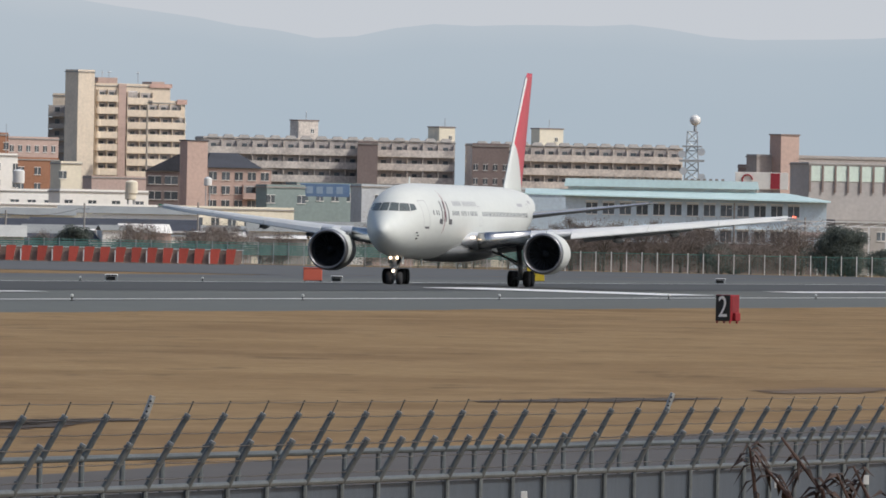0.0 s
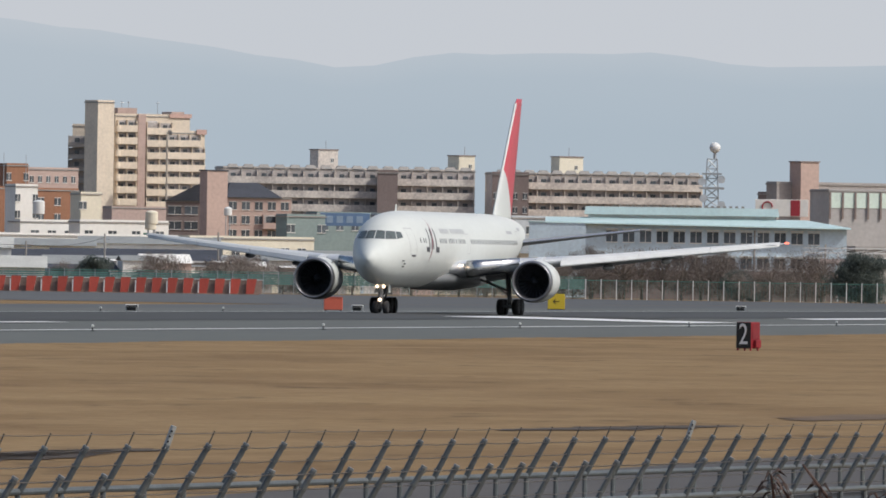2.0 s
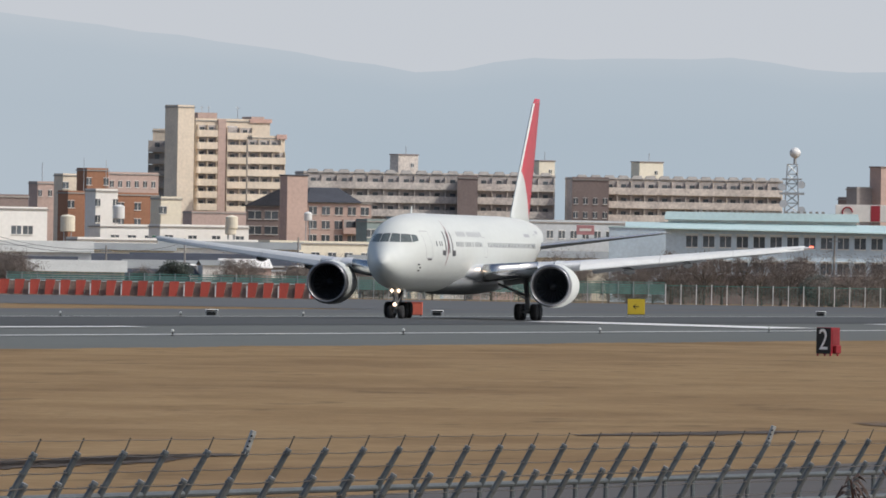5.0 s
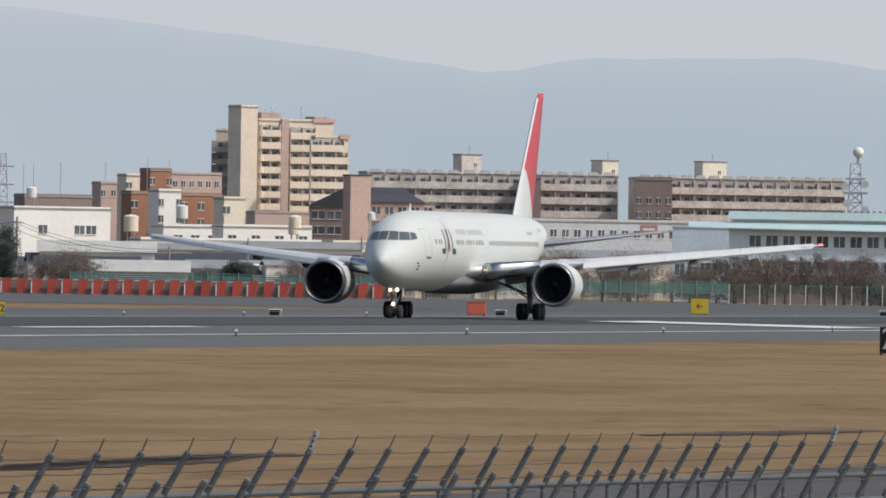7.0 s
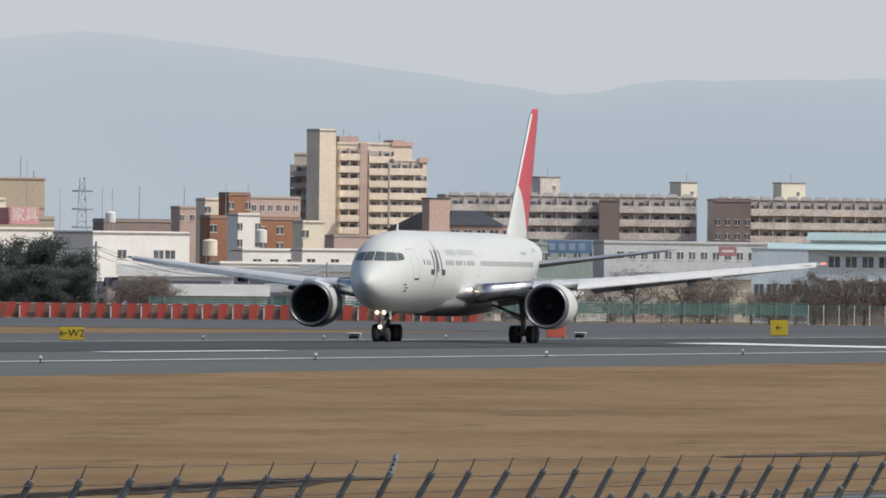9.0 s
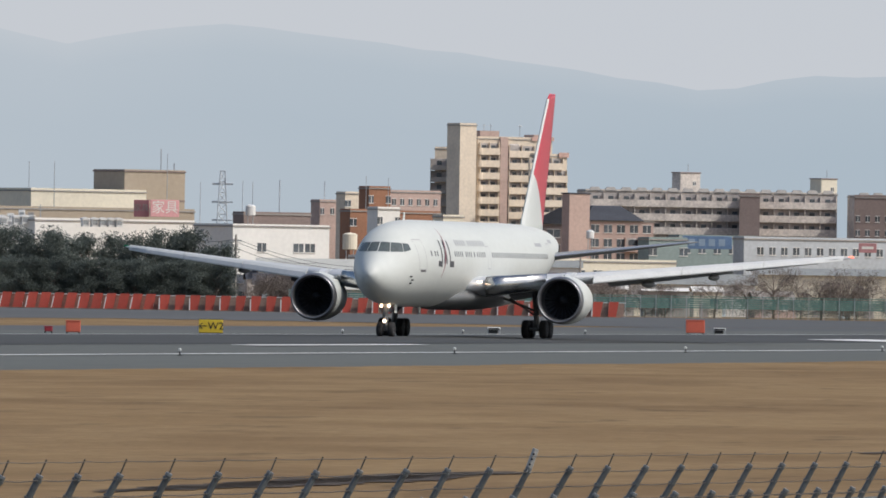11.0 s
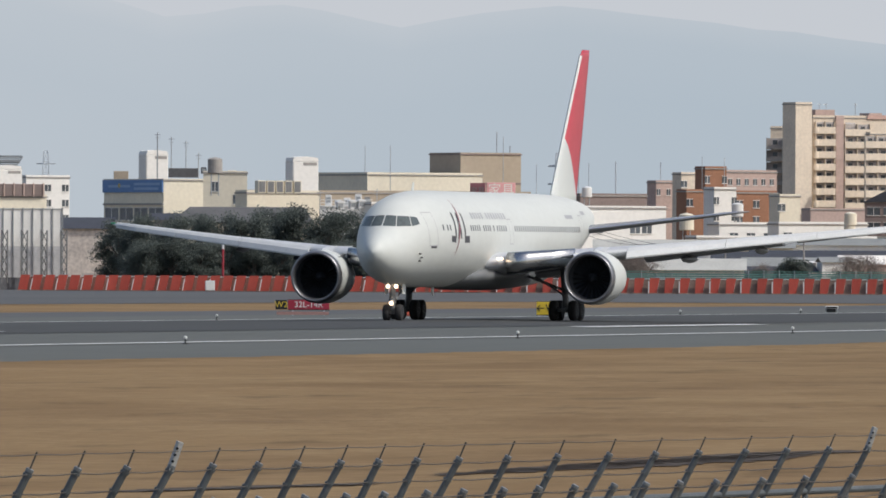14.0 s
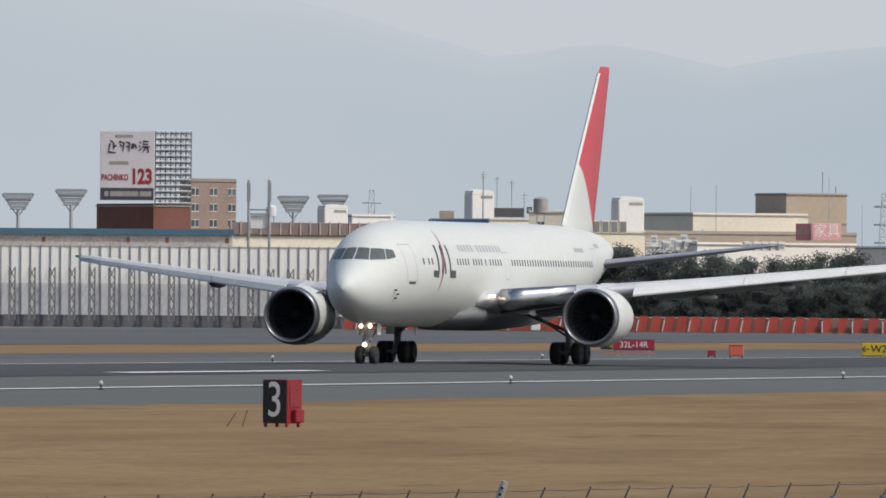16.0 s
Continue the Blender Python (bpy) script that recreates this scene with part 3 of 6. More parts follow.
# ---- materials of the town ----
beige = mat("beige_render", (.77, .66, .53), .9, 0, .12, .15, 10, .1, rand=.06)
tan = mat("tan_cladding", (.42, .35, .27), .85, 0, .08, .1, 10, .1)
pinkish = mat("pink_brown_tile", (.52, .385, .335), .85, 0, .12, .15, 10, .1)
orange_br = mat("orange_brown_tile", (.33, .165, .10), .85, 0, .12, .2, 10, .1)
brown_wall = mat("brown_wall", (.26, .205, .19), .85, 0, .12, .2, 10, .1)
grey_con = mat("grey_concrete", (.34, .32, .30), .9, 0, .18, .12, 10, .15)
stained = mat("stained_concrete", (.65, .59, .53), .9, 0, .2, .25, 8, .15, tint=(.45, .405, .375))
white_wall = mat("white_wall", (.82, .80, .76), .85, 0, .06, .15, 10, .05)
cream = mat("cream_wall", (.76, .70, .57), .85, 0, .08, .15, 10, .05)
dark_roof = mat("dark_roof_tile", (.055, .06, .075), .7, 0, .2, .4, 10, .2)
grey_roof = mat("grey_sheet_roof", (.30, .31, .30), .6, .1, .15, .3, 12, .1)
teal = mat("pale_teal_sheet", (.48, .62, .63), .55, 0, .08, .2, 10, .05)
teal_dark = mat("teal_wall", (.58, .68, .75), .7, 0, .12, .2, 10, .05)
blue_sign = mat("blue_board", (.11, .23, .46), .6, 0, .1, .3, 8)
green_wall = mat("grey_green_wall", (.25, .31, .30), .8, 0, .1, .2, 8)
red_paint = mat("red_board", (.33, .03, .045), .55, 0, .1, .5, 8)
glass_far = mat("dark_window_glass", (.10, .115, .13), .25, 0, .3, .5, 5, rand=.3)
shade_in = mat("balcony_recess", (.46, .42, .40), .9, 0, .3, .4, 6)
steel = mat("galvanised_steel", (.44, .46, .48), .5, .5, .15, 1.0, 8)
barrier_red = mat("red_plastic", (.46, .075, .05), .55, 0, .15, .6, 6, rand=.12)
barrier_dark = mat("dull_brown_plastic", (.26, .175, .14), .8, 0, .2, .6, 6, rand=.2)
white_pl = mat("white_plastic", (.75, .75, .74), .5, 0, .06, 1, 6)
orange_pl = mat("orange_board", (.60, .125, .075), .55, 0, .08, 1, 6)
yellow_pl = mat("yellow_sign_face", (.60, .43, .03), .5, 0, .06, 1, 6)
black_pl = mat("black_sign_face", (.015, .015, .016), .5, 0, .15, 2, 6)
net_green = mat("green_net", (.12, .25, .225), .8, 0, .15, .5, 10)
def leafy(name, color, through_share):
    """A leaf surface that lets a share of the light through."""
    m = mat(name, color, .95, 0, .22, .6, 4, rand=.15)
    nt = m.node_tree
    b, out = nt.nodes["Principled BSDF"], nt.nodes["Material Output"]
    tr, mx = nt.nodes.new("ShaderNodeBsdfTranslucent"), nt.nodes.new("ShaderNodeMixShader")
    b.inputs["Specular IOR Level"].default_value = .1
    nt.links.new(b.inputs["Base Color"].links[0].from_socket, tr.inputs["Color"])
    mx.inputs[0].default_value = through_share
    nt.links.new(b.outputs[0], mx.inputs[1]), nt.links.new(tr.outputs[0], mx.inputs[2]), nt.links.new(mx.outputs[0], out.inputs[0])
    return m


leaf_dark = leafy("evergreen_leaves", (.15, .172, .155), .45)
leaf_brown = mat("dry_brown_twigs", (.21, .175, .155), .9, 0, .35, .6, 4, rand=.2)
# steel paled in its base colour to imitate haze over far masts
pale_steel = mat("pale_galvanised_steel", (.54, .58, .62), .6, .1, .1, 1, 6)
lamp_grey = mat("lamp_housing", (.34, .36, .37), .5, .2, .1, 1, 5)
dull_wire = mat("dark_cable", (.07, .07, .072), .7, 0, .1, 1, 5)
truss_grey = mat("dull_truss_steel", (.20, .205, .21), .7, .1, .15, 1, 6)
bark = mat("bark", (.15, .125, .105), .9, 0, .25, 2, 6, .3)


def letters(text, size, material, name="lettering", depth=.01, bold=.0):
    """Writing as a mesh in the x-z plane, middle at the origin, facing -y."""
    cu = bpy.data.curves.new(name, "FONT")
    cu.body, cu.size, cu.align_x, cu.align_y, cu.extrude = text, size, "CENTER", "CENTER", depth
    cu.offset = size * bold
    tmp = new("tmp", cu)
    me = bpy.data.meshes.new_from_object(tmp.evaluated_get(bpy.context.evaluated_depsgraph_get()))
    bpy.data.objects.remove(tmp)
    bm = bmesh.new()
    bm.from_mesh(me)
    bmesh.ops.rotate(bm, matrix=Matrix.Rotation(radians(90), 3, "X"), verts=bm.verts)
    return bm


WINDOW_MESH = {}


def window_mesh(w, h):
    key = (round(w, 2), round(h, 2))
    if key not in WINDOW_MESH:
        WINDOW_MESH[key] = mesh_of("window", box(-w / 2, w / 2, -.04, .10, -h / 2, h / 2), glass_far)
        WINDOW_MESH[key, "f"] = mesh_of("frame", add_box(add_box(box(-w / 2 - .08, w / 2 + .08, -.12, .02, -h / 2 - .14, -h / 2 - .02), -w / 2 - .08, w / 2 + .08, -.09, .02, h / 2 + .02, h / 2 + .10), -.04, .04, -.07, .02, -h / 2, h / 2), white_wall)
    return WINDOW_MESH[key], WINDOW_MESH[key, "f"]


def add_window(owner, x, y, z, w, h, turn=0):
    me, fr = window_mesh(w, h)
    ob = new("window", me)
    ob.parent, ob.matrix_basis = owner, pose(x, y, z, 0, 0, turn)
    f = new("frame", fr)
    f.parent = ob
    return ob


def building(name, label, category, az, r, w, top, depth, wall, turn=0.0, left=0.0, windows=(), side_windows=(), parapet=.5, roof=None, low=FAR_Z):
    """A block of which the front, and on the left the side where left gives its seen width, are in view. windows: x, z, w, h from the front's left lower corner up."""
    if left:
        turn = 32.0
        fw, d = (w - left) / math.cos(radians(turn)), left / math.sin(radians(turn))
    else:
        fw, d = w / math.cos(radians(turn)), depth
    m = spot(az, r, low) @ pose((left / 2 if left else 0), 0, 0, 0, 0, turn)
    b = thing(name, label, category, m=m)
    hgt = top - low
    wl = part("wall", box(-fw / 2, fw / 2, 0, d, 0, hgt), wall, b)
    rf = box(-fw / 2 - .15, fw / 2 + .15, -.15, d + .15, hgt + .004, hgt + .22)
    part("roof", rf, roof or grey_con, b)
    if parapet:
        pb = box(-fw / 2, fw / 2, .02, .22, hgt + .224, hgt + .2 + parapet)
        add_box(pb, -fw / 2, -fw / 2 + .2, .24, d, hgt + .224, hgt + .2 + parapet)
        part("parapet", pb, wall, b)
    for x, z, ww, hh in windows:
        add_window(wl, -fw / 2 + x * fw, -.01, z + 0, ww, hh)
    for x, z, ww, hh in side_windows:
        add_window(wl, -fw / 2 - .01, x * d, z, ww, hh, -90)
    return b, fw, d, hgt


def grid_windows(cols, zs, w, h, x0=.1, x1=.9):
    return [(x0 + (x1 - x0) * i / max(1, cols - 1), z, w, h) for z in zs for i in range(cols)]


def balconies(owner, x0, x1, y, z0, floors, step, proud, wall, bays, rail=1.05):
    """Floors of open balconies: shade-toned recess panel, slab, parapet and party walls for each."""
    for k in range(floors):
        z = z0 + k * step
        # flat panel on the wall; its colour stands for the shade behind the balcony
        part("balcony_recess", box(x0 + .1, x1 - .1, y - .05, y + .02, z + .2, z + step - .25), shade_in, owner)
        ob = part("balcony", add_box(box(x0, x1, y - proud, y - .06, z - .1, z + .1), x0, x1, y - proud - .12, y - proud - .004, z - .1, z + rail), wall, owner)
        for i in range(bays + 1):
            x = x0 + .1 + (x1 - x0 - .2) * i / bays
            part("party_wall", box(x - .07, x + .07, y - proud * .9, y - .08, z + .104, z + step - .14), wall, ob)
        for i in range(bays):
            x = x0 + .1 + (x1 - x0 - .2) * (i + .5) / bays
            part("window_door", box(x - .55, x + .55, y - .12, y - .055, z + .2, z + 2.1), glass_far, ob)


def lattice(bm, w0, w1, h, n, r):
    """A square lattice mast that tapers from w0 to w1."""
    for k in range(n):
        a, b = k / n, (k + 1) / n
        wa, wb = w0 + (w1 - w0) * a, w0 + (w1 - w0) * b
        c = [(-1, -1), (1, -1), (1, 1), (-1, 1)]
        for i in range(4):
            p, q = c[i], c[(i + 1) % 4]
            add_tube(bm, (p[0] * wa / 2, p[1] * wa / 2, a * h), (p[0] * wb / 2, p[1] * wb / 2, b * h), r, n=5)
            add_tube(bm, (p[0] * wa / 2, p[1] * wa / 2, a * h), (q[0] * wb / 2, q[1] * wb / 2, b * h), r * .7, n=4)
            add_tube(bm, (q[0] * wa / 2, q[1] * wa / 2, a * h), (p[0] * wb / 2, p[1] * wb / 2, b * h), r * .7, n=4)
            add_tube(bm, (p[0] * wb / 2, p[1] * wb / 2, b * h), (q[0] * wb / 2, q[1] * wb / 2, b * h), r * .7, n=4)
    return bm


# ---- the stepped apartment block ----
b, fw, d, hg = building("apartment_block", "tall stepped beige apartment block with stacked balconies", "apartment building", 11.767, 3100, 17.046, 37.521, 12, beige, turn=24, parapet=.5)
for k in range(10):
    z = hg - 3.4 - k * 2.8
    balconies(b, -fw / 2 + .3, -fw / 2 + 5.2, 0, z, 1, 2.8, .9, beige, 2, 1.45)
    balconies(b, -fw / 2 + 7.6, fw / 2 - 4.6, 0, z - .5, 1, 2.8, .8, beige, 2, 1.45)
    part("round_corner", lathe([(z - .1, .75), (z + 1.35, .75)], 14, "z", (-fw / 2 + .3, -.66, 0)), beige, b)
    add_window(b, -fw / 2 + 6.5, -.06, z + 1.6, .8, 1.1)
part("stair_slot", box(-fw / 2 + 5.5, -fw / 2 + 7.4, -.6, -.02, 4, hg + .6), pinkish, b)
part("penthouse", box(-fw / 2 + 1.0, -fw / 2 + 5.8, 1.0, 8, hg + .25, hg + 2.0), pinkish, b)
part("penthouse", box(fw / 2 - 4.4, fw / 2 - 1.2, .6, 6, hg + .25, hg + 1.3), pinkish, b)
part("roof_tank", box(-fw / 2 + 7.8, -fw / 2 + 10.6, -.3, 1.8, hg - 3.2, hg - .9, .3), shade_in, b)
for x in (-6.5, -4.8, 2.5):
    part("aerial", add_tube(tube((x, 3, hg + .2), (x, 3, hg + 3.6), .07), (x - .5, 3, hg + 3.2), (x + .5, 3, hg + 3.2), .05), steel, b)
b2, fw2, d2, hg2 = building("apartment_block", "lower stepped part of the beige apartment block", "apartment building", 11.615, 3085, 7.455, 33.664, 2.5, beige, turn=24, parapet=.5)
for k in range(9):
    z = hg2 - 2.9 - k * 2.8
    balconies(b2, -fw2 / 2 - 1.5, fw2 / 2 - (.2 if k else 1.2), 0, z, 1, 2.8, .9, beige, 3, 1.45)
red_cap = mat("faded_red_coping", (.60, .40, .34), .85, 0, .12, .3, 8)
part("coping", box(fw / 2 - 5.2, fw / 2 + .3, -.35, -.16, hg - .1, hg + .8), red_cap, b, "faded red coping")
part("coping", box(fw2 / 2 - 2.2, fw2 / 2 + .3, -.4, -.16, hg2 - .1, hg2 + 1.0), red_cap, b2, "faded red coping")
b3, fw3, d3, hg3 = building("apartment_block", "low brown foot of the apartment block", "apartment building", 11.815, 3060, 12.747, 16.362, 6, pinkish, turn=20, parapet=.3)
t, tw, td, th = building("stair_tower", "tall plain beige stair tower beside the apartment block", "tower", 11.992, 3090, 6.692, 40.507, 8, beige, left=2.96, parapet=.4)
c, cw, cd, ch = building("apartment_wing", "narrow apartment wing with rounded balconies", "apartment building", 12.074, 3110, 3.368, 35.214, 9, beige, parapet=.4)
balconies(c, -cw / 2 - 1.0, cw / 2 - .2, 0, 9, 9, 2.75, 1.4, grey_con, 1)

# ---- long apartment slabs ----
slab_tops = []
for az, r, w, top, bays, tone in ((10.932, 2900, 53.783, 24.552, 16, stained), (9.88, 2900, 44.718, 24.184, 15, stained)):
    s, sw, sd, sh = building("apartment_slab", "long low apartment slab of stained concrete with open galleries", "apartment building", az, r, w, top, 11, tone, turn=10, parapet=.3)
    s["group"] = "apartment slabs"
    slab_tops.append(top)
    for k in range(5):
        balconies(s, -sw / 2 + .3, sw / 2 - .3, 0, sh - 2.9 * (k + 1) - .1, 1, 2.9, 1.1, stained, bays, 1.4)
    for i in range(bays):
        x = -sw / 2 + .3 + (sw - .6) * (i + .5) / bays
        part("roof_rib", loft([[(x - 1.3, -.3, sh + .25), (x + 1.3, -.3, sh + .25), (x + 1.3, 1.2, sh + .25), (x - 1.3, 1.2, sh + .25)], [(x - .7, .4, sh + 1.0), (x + .9, .4, sh + 1.0), (x + .9, 1.1, sh + 1.0), (x - .7, 1.1, sh + 1.0)]]), grey_con, s)
for args in ((11.041, 2906, 6.055, 28.847, 1.817), (10.46, 2906, 5.814, 27.993, 2.423), (10.013, 2906, 6.904, 28.091, 1.817)):
    az, r, w, top, lf = args
    k, kw, kd, kh = building("lift_house", "beige concrete lift house above the apartment slab", "tower", az, r, w, top, 5, stained if az > 10.9 else cream, left=lf, parapet=0, roof=brown_wall, low=slab_tops[0 if az > 10.2 else 1] + .24)
    add_window(k, kw * .2, -.01, kh - 2.2, .7, .8)
    part("aerial", tube((0, 1, kh), (0, 1, kh + 2.0), .07), steel, k)
bd, bw, bdd, bh = building("dark_block", "dark brown apartment stairwell between the slabs", "apartment building", 10.771, 2890, 4.336, 23.921, 10, brown_wall)
building("dark_block", "dark brown apartment stairwell between the slabs", "apartment building", 10.251, 2890, 7.83, 23.972, 10, brown_wall, windows=grid_windows(4, (14, 17, 20), .9, 1.2))

# ---- the brown gabled house block ----
g, gw, gd, gh = building("gabled_block", "brown tiled apartment house with a dark hipped roof", "house", 11.313, 2500, 11.98, 16.026, 10, pinkish, windows=grid_windows(5, (15.2, 12.6, 10.0), 1.5, 1.4), parapet=0, turn=12)
part("hipped_roof", loft([[(-gw / 2 - .4, -.5, gh + .25), (gw / 2 - 1.8, -.5, gh + .25), (gw / 2 - 1.8, gd, gh + .25), (-gw / 2 - .4, gd, gh + .25)], [(-gw / 2 + 1.5, 4, gh + 3.0), (gw / 2 - 5.5, 4, gh + 3.0), (gw / 2 - 5.5, 5, gh + 3.0), (-gw / 2 + 1.5, 5, gh + 3.0)]]), dark_roof, g)
balconies(g, gw * .05, gw * .48, 0, gh - 5.4, 1, 2.7, 1.2, pinkish, 2)
g2, w2, d2, h2 = building("brown_shaft", "pinkish brown tiled shaft with a dark cap", "tower", 11.505, 2490, 5.084, 20.993, 6, pinkish, left=1.35, parapet=0, roof=dark_roof)
g3, w3, d3, h3 = building("gabled_block", "dark brown apartment house with a sloping roof", "house", 11.631, 2500, 6.458, 15.221, 9, brown_wall, windows=grid_windows(2, (14.2, 11.4), 2.4, 1.4, .25, .72), parapet=0)
part("sloping_roof", loft([[(-w3 / 2 - .3, -.4, h3 + .24), (w3 / 2, -.4, h3 + .24), (w3 / 2, d3, h3 + .24), (-w3 / 2 - .3, d3, h3 + .24)], [(w3 / 2 - .5, -.4, h3 + 3.4), (w3 / 2, -.4, h3 + 3.4), (w3 / 2, d3, h3 + 3.4), (w3 / 2 - .5, d3, h3 + 3.4)]]), dark_roof, g3)

# ---- smaller town buildings ----
TOWN = [
    ("apartment_house", "low pinkish beige apartment house with galleries", "apartment building", 12.185, 2800, 9.911, 22.554, beige, 0, 6, 3),
    ("apartment_house", "low beige apartment house", "apartment building", 12.424, 2820, 5.6, 22.552, beige, 0, 2, 2),
    ("apartment_house", "beige apartment house with brown bands", "apartment building", 12.187, 2790, 10.696, 22.82, pinkish, 0, 6, 3),
    ("apartment_house", "low brown apartment house with a flat roof", "apartment building", 12.535, 2830, 5.2, 20.9, pinkish, 0, 3, 1),
    ("shop_house", "orange brown tiled shop house", "house", 12.164, 2450, 7.555, 16.638, orange_br, 0, 3, 2),
    ("shop_house", "orange brown tiled block above the shops", "house", 12.395, 2460, 5.4, 16.9, orange_br, 0, 2, 2),
    ("roof_house", "brown tiled rooftop block", "house", 12.335, 2480, 3.9, 21.225, orange_br, 0, 2, 1),
    ("shop_house", "small cream shop house", "house", 12.022, 2440, 3.7, 16.0, cream, 0, 1, 1),
    ("white_house", "narrow white house with lettering on its wall", "house", 12.295, 2400, 3.9, 16.97, white_wall, 0, 2, 2),
    ("store", "low dark brown store with a white roof edge", "warehouse", 12.767, 2350, 11.6, 15.449, brown_wall, 0, 0, 0),
    ("shed", "long white flat shed roof", "shed", 11.88, 2250, 14.722, 10.351, white_wall, 0, 4, 1),
    ("shed", "low white flat roofed shed", "shed", 12.007, 2260, 24.661, 10.257, white_wall, 0, 8, 1),
    ("green_store", "grey green store building", "warehouse", 11.112, 2300, 6.518, 11.982, green_wall, 0, 2, 1),
    ("pale_store", "pale green store with a low front", "warehouse", 10.905, 2320, 13.053, 12.521, green_wall, 0, 5, 1),
    ("long_store", "long beige store behind the field", "warehouse", 10.445, 2300, 27.8, 12.334, mat("blue_grey_wall", (.47, .50, .53), .85, 0, .12, .2, 8), 0, 12, 1),
    ("long_store", "long low white store", "warehouse", 12.008, 2150, 30.445, 7.751, white_wall, 0, 9, 1),
    ("long_store", "long low beige store", "warehouse", 11.339, 2140, 19.618, 7.702, cream, 0, 7, 1),
    ("brown_store", "grey brown store with a flat roof", "warehouse", 8.676, 2400, 37.481, 19.4, mat("grey_brown_wall", (.40, .365, .35), .85, 0, .12, .2, 8), 0, 0, 0),
    ("brown_store", "low dark brown store beside the taller one", "warehouse", 9.07, 2395, 7.5, 17.6, brown_wall, 0, 3, 1),
    ("low_house", "small house under a grey roof", "house", 8.595, 2070, 13.962, 7.4, grey_con, 0, 5, 1),
    ("white_house", "white apartment house with rows of windows", "house", 15.158, 2600, 8.341, 19.883, white_wall, 0, 3, 3),
    ("cream_store", "low cream store under a brown roof screen", "warehouse", 15.466, 2300, 24.428, 14.6, cream, 0, 0, 0),
    ("brown_apartments", "plain brown apartment house with small windows", "apartment building", 15.836, 2500, 8.439, 25.595, mat("dull_brown_tile", (.31, .235, .195), .85, 0, .12, .2, 10, .1), 0, 3, 4),
    ("billboard_house", "dark brown tiled building under the billboard", "house", 16.132, 2400, 16.6, 20.195, mat("dark_red_tile", (.20, .085, .065), .85, 0, .12, .2, 10, .1), 10.1, 0, 0),
    ("low_office", "long beige lower building", "office building", 14.162, 2140, 11.505, 14.558, cream, 0, 0, 0),
    ("furniture_store", "long beige store with a lower wing", "store", 13.706, 2300, 30.968, 18.574, cream, 11.4, 0, 0),
    ("furniture_wing", "lower beige wing of the store", "store", 13.704, 2270, 46.797, 15.316, tan, 0, 0, 0),
    ("white_annex", "low white annex with pipes on its roof", "store", 13.451, 2230, 26.29, 13.226, white_wall, 0, 0, 0),
]
for name, label, cat, az, r, w, top, wall, lf, cols, rows in TOWN:
    zs = [top - FAR_Z - 1.9 - 2.9 * k for k in range(rows)]
    building(name, label, cat, az, r, w, top, 4, wall, turn=28, windows=grid_windows(cols, zs, min(1.5, w / max(1, cols) * .5), 1.25) if cols else (), parapet=.35, left=lf)
rsn = thing("roof_screen", "brown slatted screen standing along a store roof", "screen", m=spot(15.466, 2299, 14.6, 28))
for k in range(7):
    part("slat", box(-13.4, 13.4, .3, .36, .30 + k * .30, .52 + k * .30), brown_wall, rsn)
for k in range(15):
    part("post", box(-13.4 + 1.9 * k, -13.2 + 1.9 * k, .1, .29, .23, 2.5), pinkish, rsn)
part("backing", box(-13.4, 13.4, .5, .6, .24, 2.2), brown_wall, rsn)
w1, ww, wd, wh = building("white_factory", "white factory block with two windows beside trees", "factory", 12.832, 2020, 20.288, 11.882, 12, white_wall, left=5.89, parapet=.25)
for x, a in ((.30, 1.3), (.68, 1.3), (.80, 1.3)):
    add_window(w1, -ww / 2 + x * ww, -.01, wh - 3.0, 1.5 if x < .5 else 1.7, 1.25)
t1, tw, td, th = building("tan_store_tower", "tan clad block above the furniture store", "store", 13.352, 2310, 15.591, 22.233, 10, tan, left=5.30, parapet=.2, roof=brown_wall)
part("band", box(-tw / 2, tw / 2, -.06, -.004, th - 5.0, th - 4.7), brown_wall, t1)
part("aerial", add_tube(tube((tw * .2, 2, th), (tw * .2, 2, th + 4), .08), (tw * .42, 2, th), (tw * .42, 2, th + 1.6), .1), steel, t1)

# ---- boards and writing ----
sg = thing("store_sign", "white and dark red store sign with two large characters", "sign", m=spot(13.242, 2225, 15.664, 16))
part("board", box(-2.45, 2.45, 0, .3, -1.45, 1.35, .04), mat("pink_board", (.74, .38, .39), .5, 0, .08, .5, 6), sg)
part("lettering", letters("\u5bb6\u5177", 2.3, white_wall), white_wall, sg, "white characters", m=pose(0, -.02, 0))
sg2 = thing("store_sign", "dull red store sign turned sideways", "sign", m=spot(13.342, 2225.6, 15.602, -18))
part("board", box(-1.3, 1.3, 0, .3, -1.45, 1.35, .04), mat("dull_red_board", (.40, .17, .19), .5, 0, .08, .5, 6), sg2)
part("lettering", letters("\u5bb6\u5177", 1.3, white_wall), grey_con, sg2, "grey characters", m=pose(0, -.02, 0))
bo, bow, bod, boh = building("blue_office", "beige office with a blue board along the roof", "office building", 14.712, 2180, 15.984, 16.77, 9, cream, left=9.63, parapet=.15)
for k in range(4):
    add_window(bo, -bow / 2 - .01, bod * (.13 + .245 * k), boh - 5.3, 3.9, 1.9, -90)
part("ledge", box(-bow / 2 - .25, -bow / 2 - .004, 0, bod, boh - 3.9, boh - 3.6), grey_con, bo)
bl = thing("blue_board", "long blue board with pale bars along the roof edge", "sign", m=bo.matrix_basis @ pose(-bow / 2 - .32, bod / 2, boh - .85, 0, 0, -90))
part("board", box(-bod / 2, bod / 2, 0, .3, -1.0, 1.0, .03), blue_sign, bl)
